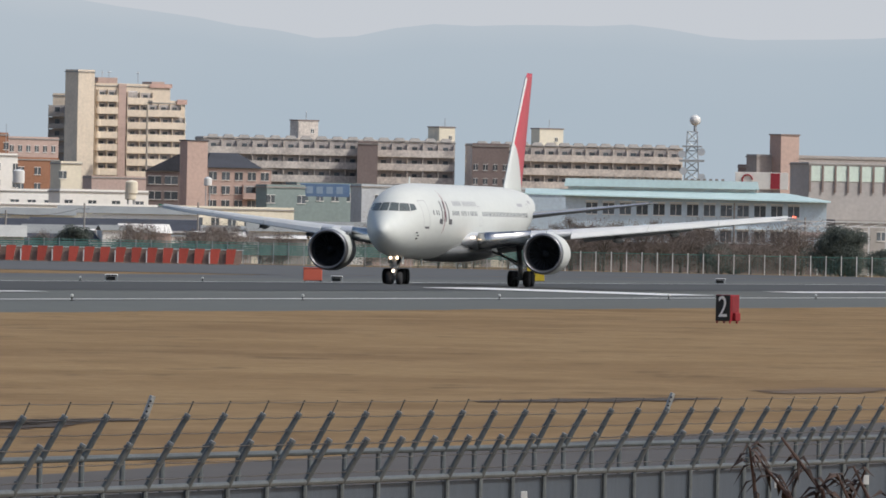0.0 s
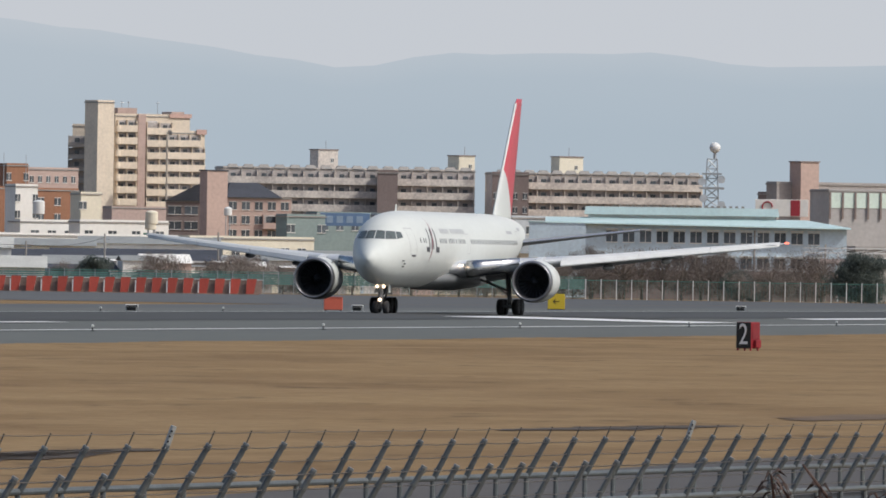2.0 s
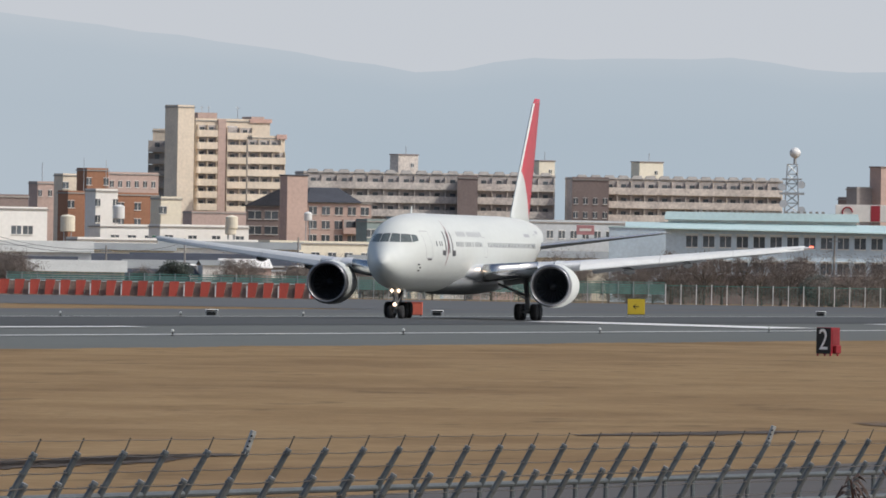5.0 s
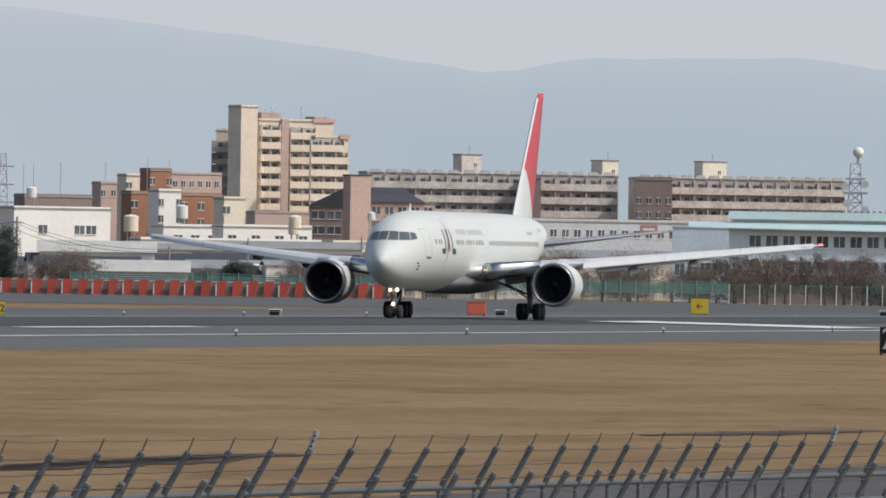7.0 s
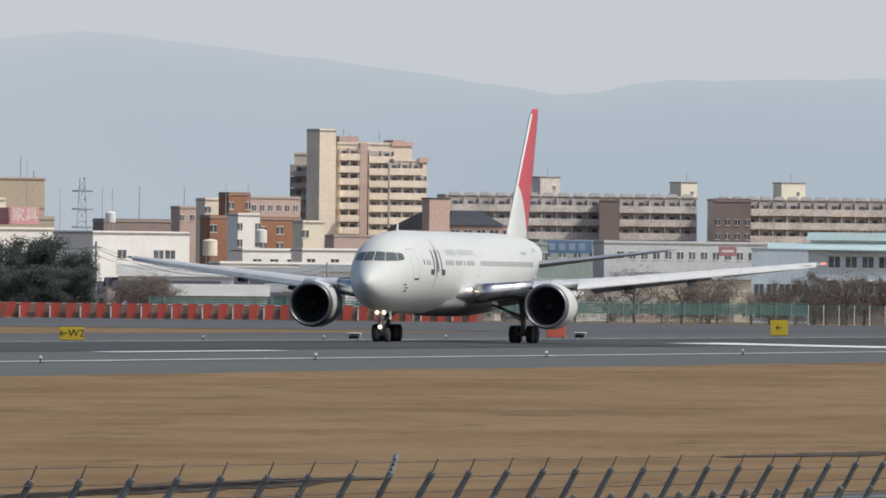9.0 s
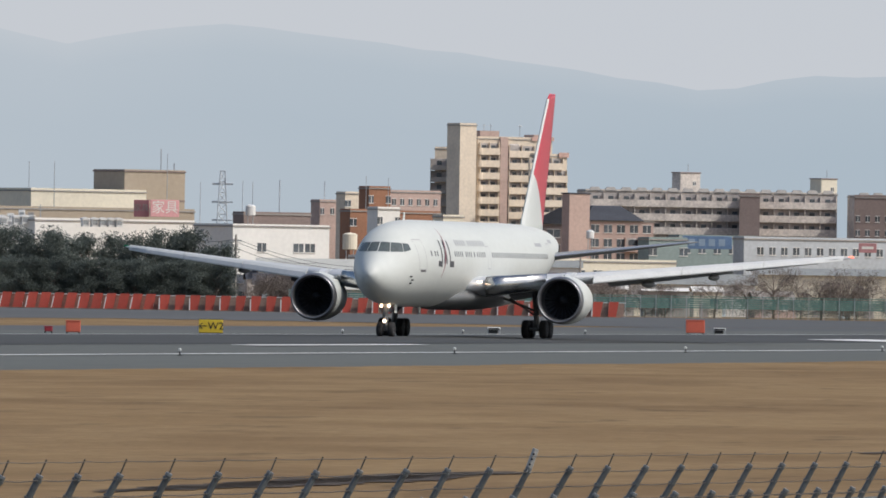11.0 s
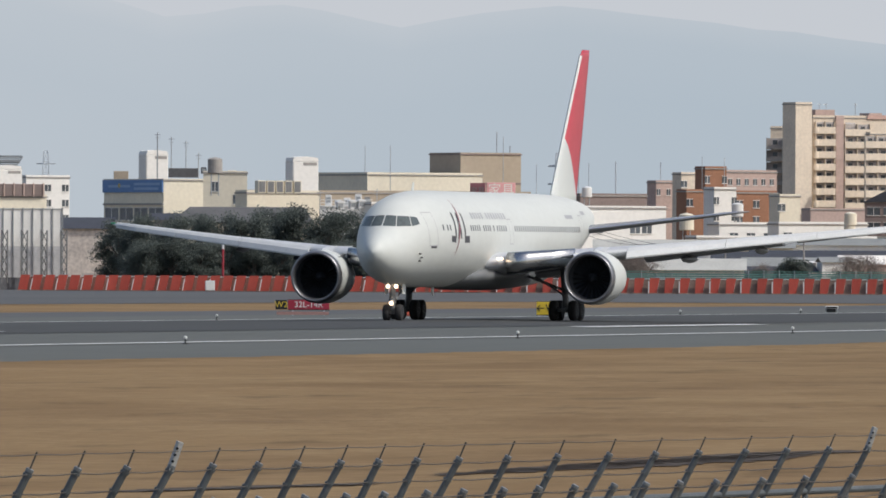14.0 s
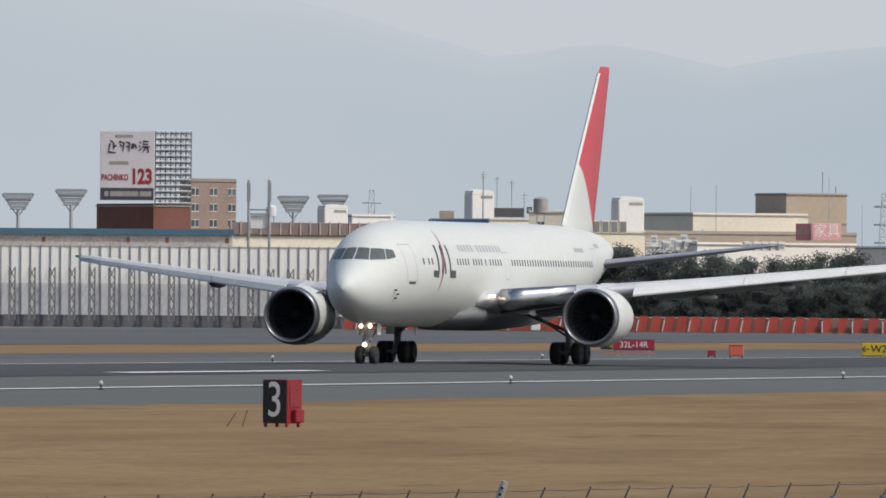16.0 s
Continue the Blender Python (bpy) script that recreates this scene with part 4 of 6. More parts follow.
for x0, x1, z in ((-7.2, -.6, 0), (.6, 8.4, .35), (.6, 8.0, -.4)):
    part("lettering_bar", box(x0, x1, -.03, -.002, z - .2, z + .2), mat("pale_blue_bar", (.25, .38, .58), .6, 0, .05, 1, 5), bl)
part("emblem", lathe([(-.03, .01), (-.03, .35), (-.002, .35)], 16, "y", (-3.9, 0, .1)), yellow_pl, bl)
bl3 = thing("blue_board", "faded blue board on a store front", "sign", m=spot(10.948, 2310, 11.771))
part("board", box(-4.2, 4.2, 0, .3, -1.1, 1.1, .03), mat("faded_blue", (.16, .25, .40), .7, 0, .15, .5, 6), bl3)
for x in (-2.6, -.9, .8, 2.5):
    part("lettering_bar", box(x - .55, x + .55, -.03, -.002, -.6, .6), mat("pale_bar", (.33, .42, .52), .7, 0, .1, 1, 5), bl3)
wbd = thing("billboard", "white roadside board with a red ring and a red block", "sign", m=spot(9.103, 2150, 14.091))
part("board", box(-4.2, 4.2, 0, .3, -1.4, 1.3, .04), white_wall, wbd)
rg = bmesh.new()
for i in range(14):
    a0, a1 = 2 * math.pi * i / 14 * .8, 2 * math.pi * (i + 1) / 14 * .8
    add_tube(rg, (-2.3 + .8 * math.cos(a0), -.1, .1 + .8 * math.sin(a0)), (-2.3 + .8 * math.cos(a1), -.1, .1 + .8 * math.sin(a1)), .12, n=6)
part("ring", rg, red_paint, wbd, "red ring")
part("red_block", box(1.4, 2.9, -.05, -.002, -1.3, 1.2), red_paint, wbd)

ps2 = thing("store_sign", "faded pink sign on a store front", "sign", m=spot(10.27, 2285, 11.2))
part("board", box(-1.5, 1.5, 0, .3, -.8, .8, .03), mat("faded_pink", (.52, .26, .27), .7, 0, .15, .5, 6), ps2)
part("lettering_bar", box(-1.0, 1.0, -.03, -.002, -.2, .25), white_wall, ps2)

# ---- the great billboard on its frame ----
bb = thing("billboard", "tall white advertising board with writing beside an open frame", "billboard", m=spot(16.201, 2390, 27.374))
PX = 2390 / 23987
part("board", box(-48 * PX, 48 * PX, 0, .4, -62 * PX, 61 * PX, .05), mat("white_board", (.66, .62, .63), .6, 0, .06, .3, 8), bb)
part("dark_band", box(-47 * PX, 47 * PX, -.05, -.004, -61 * PX, -40 * PX), mat("navy_band", (.06, .06, .075), .6, 0, .1, .5, 6), bb)
part("lettering", letters("PACHINKO", 15 * PX, red_paint, bold=.03), red_paint, bb, "red lettering", m=pose(-22 * PX, -.03, -22 * PX) @ Matrix.Diagonal((.62, 1, 1, 1)))
part("lettering", letters("123", 36 * PX, red_paint, bold=.045), red_paint, bb, "large red figures", m=pose(25 * PX, -.03, -21 * PX) @ Matrix.Diagonal((.72, 1, 1, 1)))
for x0, x1 in ((-40, -33), (-30, 20), (22, 43)):
    part("lettering_bar", box(x0 * PX, x1 * PX, -.08, -.052, -55 * PX, -46 * PX), grey_con, bb, "pale bar of lettering")
ink = mat("black_ink", (.05, .045, .05), .6, 0, .1, 1, 5)
BRUSH = (((-30, 44, -24, 40), (-31, 38, -33, 24), (-33, 24, -20, 22), (-24, 39, -24, 28), (-19, 35, -26, 31)), ((-14, 42, -6, 40), (-6, 40, -8, 25), (-13, 36, -8, 33), (-2, 41, 4, 40), (4, 40, 3, 24), (-2, 34, 3, 32)),
         ((9, 38, 14, 37), (14, 37, 16, 30), (9, 38, 8, 29), (11, 36, 11, 30)), ((22, 42, 24, 39), (21, 35, 23, 32), (21, 26, 25, 31), (28, 43, 38, 42), (28, 38, 37, 37), (27, 33, 40, 33), (33, 32, 27, 23), (36, 32, 37, 22)))
for word in BRUSH:
    bm = bmesh.new()
    for x0, z0, x1, z1 in word:
        add_tube(bm, (x0 * PX, -.02, z0 * PX), (x1 * PX, -.02, z1 * PX), .15, .09, 6)
    part("brush_mark", bm, ink, bb, "black brush strokes")
part("lettering_bar", box(-22 * PX, 10 * PX, -.03, -.004, 49 * PX, 54 * PX), grey_con, bb)
part("lettering_bar", box(-32 * PX, 2 * PX, -.03, -.004, 1 * PX, 7 * PX), grey_con, bb)
fr = bmesh.new()
for i in range(8):
    x = (50 + i * 9) * PX
    add_tube(fr, (x, .5, -68 * PX), (x, .5, 61 * PX), .10, n=5), add_tube(fr, (x, 3, -68 * PX), (x, 3, 61 * PX), .14, n=5)
for j in range(13):
    z = (-66 + j * 10.5) * PX
    add_tube(fr, (50 * PX, 3, z - .3), (113 * PX, 3, z - .3), .16, n=5)
    for i in range(7):
        x, s = (50 + i * 9) * PX, 1 if (i + j) % 2 else -1
        if j < 12:
            add_tube(fr, (x, .5, z if s > 0 else z + 10.5 * PX), (x + 9 * PX, 3, z + 10.5 * PX if s > 0 else z), .09, n=4)
part("frame", fr, truss_grey, bb, "open dull steel frame")
for z in [(-66 + j * 10.5) * PX for j in range(13)]:
    part("cross_bar", tube((50 * PX, .3, z), (113 * PX, .3, z), .13, n=5), white_pl, bb, "pale horizontal bar")

# ---- the teal hall ----
h, hw, hd, hh = building("terminal_hall", "long hall with a pale teal roof and rows of windows", "hall", 9.378, 2000, 38.498, 10.367, 14, teal_dark, windows=[(.10 + .0645 * i, z, 1.65, 1.6) for i in range(13) for z in (9.2, 5.4)], parapet=0, roof=teal)
part("upper_storey", box(-hw / 2 + .3, hw / 2 - 10.5, 2.0, 12, hh + .25, hh + 1.7), white_wall, h)
part("upper_roof", loft([[(-hw / 2 - .3, 1.2, hh + 1.6), (hw / 2 - 10, 1.2, hh + 1.6), (hw / 2 - 10, 13, hh + 1.6), (-hw / 2 - .3, 13, hh + 1.6)], [(-hw / 2 - .1, 1.6, hh + 2.75), (hw / 2 - 10.2, 1.6, hh + 2.75), (hw / 2 - 10.2, 13, hh + 2.75), (-hw / 2 - .1, 13, hh + 2.75)]]), teal, h, "pale teal roof edge")
part("lower_eave", loft([[(-hw / 2 - 6, -1.2, hh + .25), (hw / 2 + .6, -1.2, hh - .15), (hw / 2 + .6, 1.5, hh + .1), (-hw / 2 - 6, 1.5, hh + .3)], [(-hw / 2 - 6, -1.1, hh + .45), (hw / 2 + .6, -1.1, hh + .05), (hw / 2 - 6, 1.9, hh + 1.15), (-hw / 2 - 6, 1.9, hh + 1.15)]]), teal, h, "pale teal lower roof")
part("ground_floor", box(-hw / 2, hw / 2, -.9, -.004, 0, 4.3), brown_wall, h, "dark red brown ground floor front")
for i in range(13):
    for z in (10.2, 6.4):
        part("window_hood", box(-hw / 2 + (.10 + .0645 * i) * hw - .95, -hw / 2 + (.10 + .0645 * i) * hw + .95, -.5, -.004, z, z + .14), white_wall, h)
for i in range(22):
    part("roof_vent", box(-hw / 2 + 4 + i * .9, -hw / 2 + 4.45 + i * .9, 1.65, 2.0, hh + 2.76, hh + 3.05), grey_con, h)
h2, hw2, hd2, hh2 = building("terminal_hall", "side wing of the hall with a pale teal roof", "hall", 10.002, 2040, 11.903, 10.745, 10, teal_dark, windows=grid_windows(6, (5.0,), 1.4, 1.8), parapet=0, roof=teal)
ps, pw, pd, ph = building("ribbed_store", "pale store with a green and white ribbed upper wall", "warehouse", 8.65, 2190, 19.424, 17.0, 10, mat("pale_grey_wall", (.47, .45, .44), .85, 0, .1, .2, 8), parapet=.2, turn=18)
part("upper_band", box(-pw / 2, pw / 2, -.1, -.004, ph - 2.6, ph - .15), mat("pale_green_panel", (.70, .82, .74), .6, 0, .08, .3, 8), ps)
for i in range(12):
    part("rib", box(-pw / 2 + i * 2.15, -pw / 2 + i * 2.15 + .3, -.3, -.11, ph - 4.4, ph - .1), brown_wall, ps)
cn = thing("steel_canopy", "open white steel canopy frame beyond the fence", "canopy", m=spot(8.79, 1985, FAR_Z))
for z in (7.1, 7.8):
    part("beam", box(-7.6, 7.6, -.1, .1, z, z + .16), white_pl, cn)
for i in range(7):
    part("post", box(-7.5 + 2.5 * i - .12, -7.5 + 2.5 * i + .12, -.12, .12, 0, 7.09), white_pl, cn)
for i in range(6):
    part("brace", tube((-7.5 + 2.5 * i, 0, 7.2), (-5.0 + 2.5 * i, 0, 7.8), .06, n=5), white_pl, cn)
part("awning", loft([[(x, -1.5, 5.6), (x, 0, 6.3), (x, 0, 6.2), (x, -1.5, 5.5)] for x in (-5.0, 2.5)]), brown_wall, cn, "brown sheet awning")
pn, pnw, pnd, pnh = building("roof_house", "pinkish rooftop house with a dark sloping edge", "house", 9.01, 2390, 5.177, 23.379, 6, pinkish, left=1.99, parapet=0, roof=brown_wall)

# ---- masts, tanks, floodlights ----
rt = thing("radar_tower", "grey lattice tower with a white ball on top", "tower", m=spot(9.4, 2600, -0.45))
part("mast", lattice(bmesh.new(), 4.2, 1.9, 26.0, 14, .12), steel, rt, "grey steel lattice")
part("platform", box(-2.4, 2.4, -2.4, 2.4, 20.2, 20.6), steel, rt)
part("platform", box(-1.9, 1.9, -1.9, 1.9, 23.0, 23.3), steel, rt)
for x, z in ((-1.9, 21.6), (1.8, 22.1), (-1.6, 18.4), (1.9, 17.2)):
    part("dish", lathe([(-.9, .75), (-.7, .5), (-.6, .05)], 14, "y", (x, -1.3, z)), pale_steel, rt, "pale dish antenna")
part("ball", lathe([(28.2 + 1.05 * math.sin(a) , 1.05 * math.cos(a) + .01) for a in np.linspace(-1.5, 1.5, 12)], 20, "z", (.5, 0, 0)), white_pl, rt, "white ball", True)
part("stand", tube((.5, 0, 26), (.5, 0, 27.3), .3), steel, rt)
for az, r, hgt in ((12.999, 3400, 32.423), (13.001, 3450, 32.656), (15.167, 3700, 34.887)):
    py = thing("pylon", "tall steel lattice power pylon", "pylon", "far pylons", m=spot(az, r, FAR_Z))
    bm = lattice(bmesh.new(), 4.6, 1.2, hgt, 12, .12)
    for z in (.62, .76, .9):
        add_tube(bm, (-2.6, 0, hgt * z), (2.6, 0, hgt * z), .2, n=5)
    part("mast", bm, pale_steel, py)
for az, r, hgt in ((16.661, 2600, 24.391), (16.437, 2600, 25.227), (15.498, 2600, 24.247), (15.331, 2650, 24.925)):
    fl = thing("floodlight_mast", "stadium floodlight rack on a grey pole", "floodlight", "stadium floodlights", m=spot(az, r, FAR_Z))
    part("pole", tube((0, 0, 0), (0, 0, hgt - 3), .45, .3), steel, fl)
    for j in range(4):
        z, w = hgt - 3.0 + j * .82, 1.6 + j * .45
        part("rack", add_box(box(-w, w, -.1, .1, z - .08, z + .08), -w * .9, w * .9, .3, .4, z - .05, z + .05), steel, fl)
        for i in range(6 + j * 2):
            x = -w + .3 + (2 * w - .6) * i / (5 + j * 2)
            part("lamp", lathe([(-.35, .30), (-.1, .26), (.1, .08)], 8, "y", (x, 0, z + .4)), lamp_grey, fl)
    part("frame", add_tube(add_tube(tube((0, .3, hgt - 4.5), (-3.1, .3, hgt - .1), .12, n=5), (0, .3, hgt - 4.5), (3.1, .3, hgt - .1), .12, n=5), (-2.5, .3, hgt - 1.2), (2.5, .3, hgt - 1.2), .1, n=5), steel, fl)
for az, r, hgt, w in ((14.696, 2250, 22.798, 4.127), (14.068, 2260, 21.922, 4.805), (15.316, 2400, 21.301, 4.702)):
    tk = thing("roof_tower", "plain white rooftop tower with a rounded top", "tower", m=spot(az, r, FAR_Z, 26))
    part("body", box(-w / 2, w / 2, 0, 3, 0, hgt - .8, .15), white_wall, tk)
    part("cap", loft([[(-w / 2, y, hgt - .79), (-w / 2 + .3, y, hgt - .2), (0, y, hgt), (w / 2 - .3, y, hgt - .2), (w / 2, y, hgt - .79)] for y in (0, 3)]), white_wall, tk)
    part("louvre", box(-w * .1, w * .42, -.05, -.003, hgt - 1.5, hgt - 1.0), grey_con, tk)
for az, r, z, rad, hgt, c in ((12.243, 2395, 13.4, 1.05, 2.4, white_pl), (12.458, 2380, 11.2, 1.3, 2.9, cream), (11.765, 2240, 11.32, 1.027, 2.157, cream), (11.443, 2400, 13.192, 0.7, 1.471, white_pl), (14.448, 2164, 18.969, 0.902, 1.895, tan), (14.452, 2140, 18.942, 1.16, 2.436, grey_con), (11.769, 2240, 10.293, 0.934, 1.961, cream), (12.88, 2330, 16.095, 0.874, 1.836, white_pl), (15.591, 2300, 18.839, 0.863, 1.812, white_pl)):
    tk = thing("water_tank", "round pale rooftop water tank on a stand", "water tank", "rooftop tanks", m=spot(az, r, z))
    part("drum", lathe([(-hgt / 2, rad * .9), (-hgt / 2 + .1, rad), (hgt / 2 - .2, rad), (hgt / 2, rad * .7), (hgt / 2 + .15, .05)], 18, "z"), c, tk, smooth=False)
    st = bmesh.new()
    for a in range(4):
        add_tube(st, (rad * .7 * math.cos(a * 1.57 + .78), rad * .7 * math.sin(a * 1.57 + .78), -hgt / 2 - 3.5), (rad * .7 * math.cos(a * 1.57 + .78), rad * .7 * math.sin(a * 1.57 + .78), -hgt / 2), .09, n=5)
    part("stand", st, steel, tk)
bx, bwid, bdp, bhg = building("office_block", "beige office block with a louvred rooftop", "office building", 14.409, 2160, 7.021, 17.865, 9, cream, parapet=.2, left=0)
for x, z, a, c in ((.27, bhg - 2.1, 1.2, 1.5), (.76, bhg - 4.1, 1.1, 1.4)):
    add_window(bx, -bwid / 2 + x * bwid, -.01, z, a, c)
ac = thing("rooftop_cooler", "row of grey louvred rooftop cooling units", "air conditioner", m=spot(14.179, 2130, 15.579, 22))
for i in range(5):
    u = part("unit", box(-3.6 + i * 1.5, -2.3 + i * 1.5, 0, 1.5, -1.0, 1.0, .04), cream, ac)
    part("louvre", box(-3.45 + i * 1.5, -2.45 + i * 1.5, -.04, -.003, -.8, .85), truss_grey, u)
for az, r, z in ((13.575, 2222, 13.6), (13.536, 2222, 13.6), (13.500, 2222, 13.6), (13.465, 2222, 13.6), (13.432, 2222, 13.6), (13.866, 2225, 13.757), (13.831, 2225, 13.874), (13.919, 2225, 13.629)):
    v = thing("roof_vent", "white hooded rooftop vent box", "vent", "rooftop vents", m=spot(az, r, z - .6, 20))
    part("body", box(-.55, .55, 0, 1.0, -.6, .55, .04), white_pl, v)
    part("hood", loft([[(-.75, y, .56), (.75, y, .56), (.62, y, .78), (0, y, .95), (-.62, y, .78)] for y in (-.15, 1.15)]), white_pl, v)
    part("louvre", box(-.40, .40, -.05, -.003, -.25, .40), lamp_grey, v)
for az, r, hgt in ((15.687, 2380, 25.402), (15.604, 2380, 25.428), (14.697, 2240, 25.047), (15.606, 2300, 24.749), (13.711, 2290, 24.08), (13.818, 2330, 24.364), (13.234, 2300, 25.752), (12.393, 2470, 23.944), (12.299, 2470, 23.699)):
    an = thing("aerial_mast", "thin rooftop aerial mast", "antenna", "rooftop aerials", m=spot(az, r, FAR_Z))
    part("pole", tube((0, 0, 0), (0, 0, hgt), .16, .05, 6), steel, an)
for k in range(8):
    az, r, hgt = [(a, b, c) for a, b, c in ((13.093, 3800, 32.557), (12.914, 3800, 33.081), (12.759, 3800, 33.577), (12.568, 3800, 33.48), (12.872, 3800, 32.908), (12.757, 3800, 33.028), (12.569, 3800, 32.909), (12.757, 3800, 33.347))][k]
    np_ = thing("net_pole", "tall thin pole of a far practice net", "pole", "net poles", m=spot(az, r, FAR_Z))
    part("pole", tube((0, 0, 0), (0, 0, hgt), .22, .12, 6), pale_steel, np_)

# ---- roofs and roof gear by the offices ----
building("white_annex", "low white annex with air units on its roof", "store", 13.893, 2232, 9.304, 12.962, 10, white_wall, parapet=0, roof=white_wall)
shed_grey = mat("dark_grey_sheet_roof", (.115, .115, .12), .8, 0, .15, .3, 10, .1)
az, r, ridge_h = 14.335, 2050, 12.527
sd = thing("grey_roofed_shed", "shed under a dark grey gabled roof behind the trees", "shed", m=spot(az, r, FAR_Z))
part("wall", box(-10.2, 10.2, .4, 9.6, 0, ridge_h - 2.3), cream, sd)
part("roof", loft([[(x0, -.2, ridge_h - 2.3), (x1, 5, ridge_h), (x0, 10.2, ridge_h - 2.3), (x0, 10.0, ridge_h - 2.5), (x1, 5, ridge_h - .2), (x0, 0, ridge_h - 2.5)] for x0, x1 in ((-10.8, -8.0), (10.8, 9.4))]), shed_grey, sd)
for x0, x1, z in ((2.0, 4.2, 1.35),):
    part("skylight", box(x0, x1, 1.8, 2.5, ridge_h - z - .25, ridge_h - z + .1), white_wall, sd)
for az, r, z, w, h, c, lab in ((14.586, 2188, 17.389, 4.8, 1.5, shed_grey, "dark grey rooftop plant box"), (14.849, 2196, 16.939, 2.4, 1.5, tan, "tan rooftop box"), (13.972, 2233, 12.953, 1.0, 2.0, white_pl, "white rooftop air unit"), (13.934, 2233, 12.96, .9, 1.2, white_pl, "white rooftop air unit"), (13.893, 2233, 12.967, 1.1, 1.5, white_pl, "white rooftop air unit"), (13.846, 2233, 12.975, 1.1, 2.1, white_pl, "white rooftop air unit"), (13.807, 2233, 12.982, 1.0, 1.7, grey_con, "grey rooftop air unit"), (14.5, 2160, 17.85, .9, 1.0, dark_roof, "dark rooftop box"), (14.379, 2160, 17.78, 1.5, .6, cream, "beige rooftop box")):
    u = thing("rooftop_unit", lab + " on a flat roof", "roof unit", "rooftop units", m=spot(az, r, z))
    part("body", box(-w / 2, w / 2, .5, 1.7, 0, h, .05), c, u)
    if w < 1.2:
        part("grille", box(-w * .36, w * .36, .44, .494, h * .3, h * .8), lamp_grey, u)
az, r, z = 13.901, 2232.4, 13.149
rl = thing("roof_railing", "pale steel railing along a flat roof edge", "railing", m=spot(az, r, z))
for h in (.45, .95):
    part("rail", tube((-4.4, 0, h), (4.4, 0, h), .05, n=6), white_pl, rl)
for i in range(9):
    part("post", tube((-4.4 + 1.1 * i, 0, 0), (-4.4 + 1.1 * i, 0, .95), .045, n=6), white_pl, rl)
for az, r, hgt in ((14.008, 2138, 15.646), (13.767, 2230, 16.4), (14.695, 2240, 25.631), (14.637, 2240, 24.894), (14.575, 2240, 24.252), (14.522, 2200, 21.872)):
    ps = thing("roof_pole", "thin grey pole standing above the roofs", "pole", "roof poles", m=spot(az, r, FAR_Z))
    part("shaft", tube((0, 0, 0), (0, 0, hgt), .13, .08, n=6), steel, ps)
    part("crossbar", add_tube(tube((-.5, 0, hgt - .4), (.5, 0, hgt - .4), .05, n=5), (-.35, 0, hgt - .9), (.35, 0, hgt - .9), .05, n=5), steel, ps)

# ---- the blue roofed shed and the twin mast ----
b5, b5w, b5d, b5h = building("blue_roofed_shed", "long beige shed with a blue sheet roof edge", "warehouse", 16.442, 2130, 50.999, 13.91, 12, stained, parapet=0, roof=mat("blue_sheet_roof", (.075, .17, .235), .6, 0, .1, .3, 8))
part("eave", box(-b5w / 2 - .3, b5w / 2 + .3, -.5, -.16, b5h - .1, b5h + .85), bpy.data.materials["blue_sheet_roof"], b5)
for x in (.42, .68, .80, .985):
    part("vent_plate", box(-b5w / 2 + x * b5w - .3, -b5w / 2 + x * b5w + .3, -.05, -.004, b5h - 1.3, b5h - .5), orange_br, b5)
az, r, hgt = 15.643, 2280, 24.395
tm = thing("twin_mast", "two steel masts joined by cross bars over a white box", "mast", m=spot(az, r, FAR_Z))
for x in (-1.75, 1.75):
    part("mast", tube((x, 0, 0), (x, 0, hgt), .26, .2, n=8), lamp_grey, tm)
    part("antenna", box(x - .32, x + .32, -.42, -.28, hgt - 3.6, hgt - .4, .05), lamp_grey, tm)
for dz in (5.0, 5.7):
    part("cross_bar", tube((-1.75, 0, hgt - dz), (1.75, 0, hgt - dz), .14, n=6), lamp_grey, tm)
part("box", box(-1.45, 1.45, .3, 2.2, hgt - 8.2, hgt - 5.9, .05), white_wall, tm)


jet, wheels = airliner()
jet.matrix_basis = pose(-MID, 947.9, 0)


# ---- trees and shrubs ----
def leaf_cloud(bm, centre, radii, count, size, rnd, broad=.55):
    """Many small leaves scattered over a clump."""
    for _ in range(count):
        d = Vector((rnd.gauss(0, 1), rnd.gauss(0, 1), rnd.gauss(0, 1))).normalized() * (rnd.uniform(.15, 1.12))
        p = Vector(centre) + Vector((d.x * radii[0], d.y * radii[1], d.z * radii[2]))
        q = Euler((rnd.uniform(-1.2, 1.2), rnd.uniform(-1.2, 1.2), rnd.uniform(0, 6.3))).to_matrix()
        s = size * rnd.uniform(.6, 1.3)
        vs = [bm.verts.new(p + q @ Vector(c)) for c in ((-s, 0, 0), (0, -s * broad, s * .1), (s, 0, 0), (0, s * broad, s * .1))]
        bm.faces.new(vs)


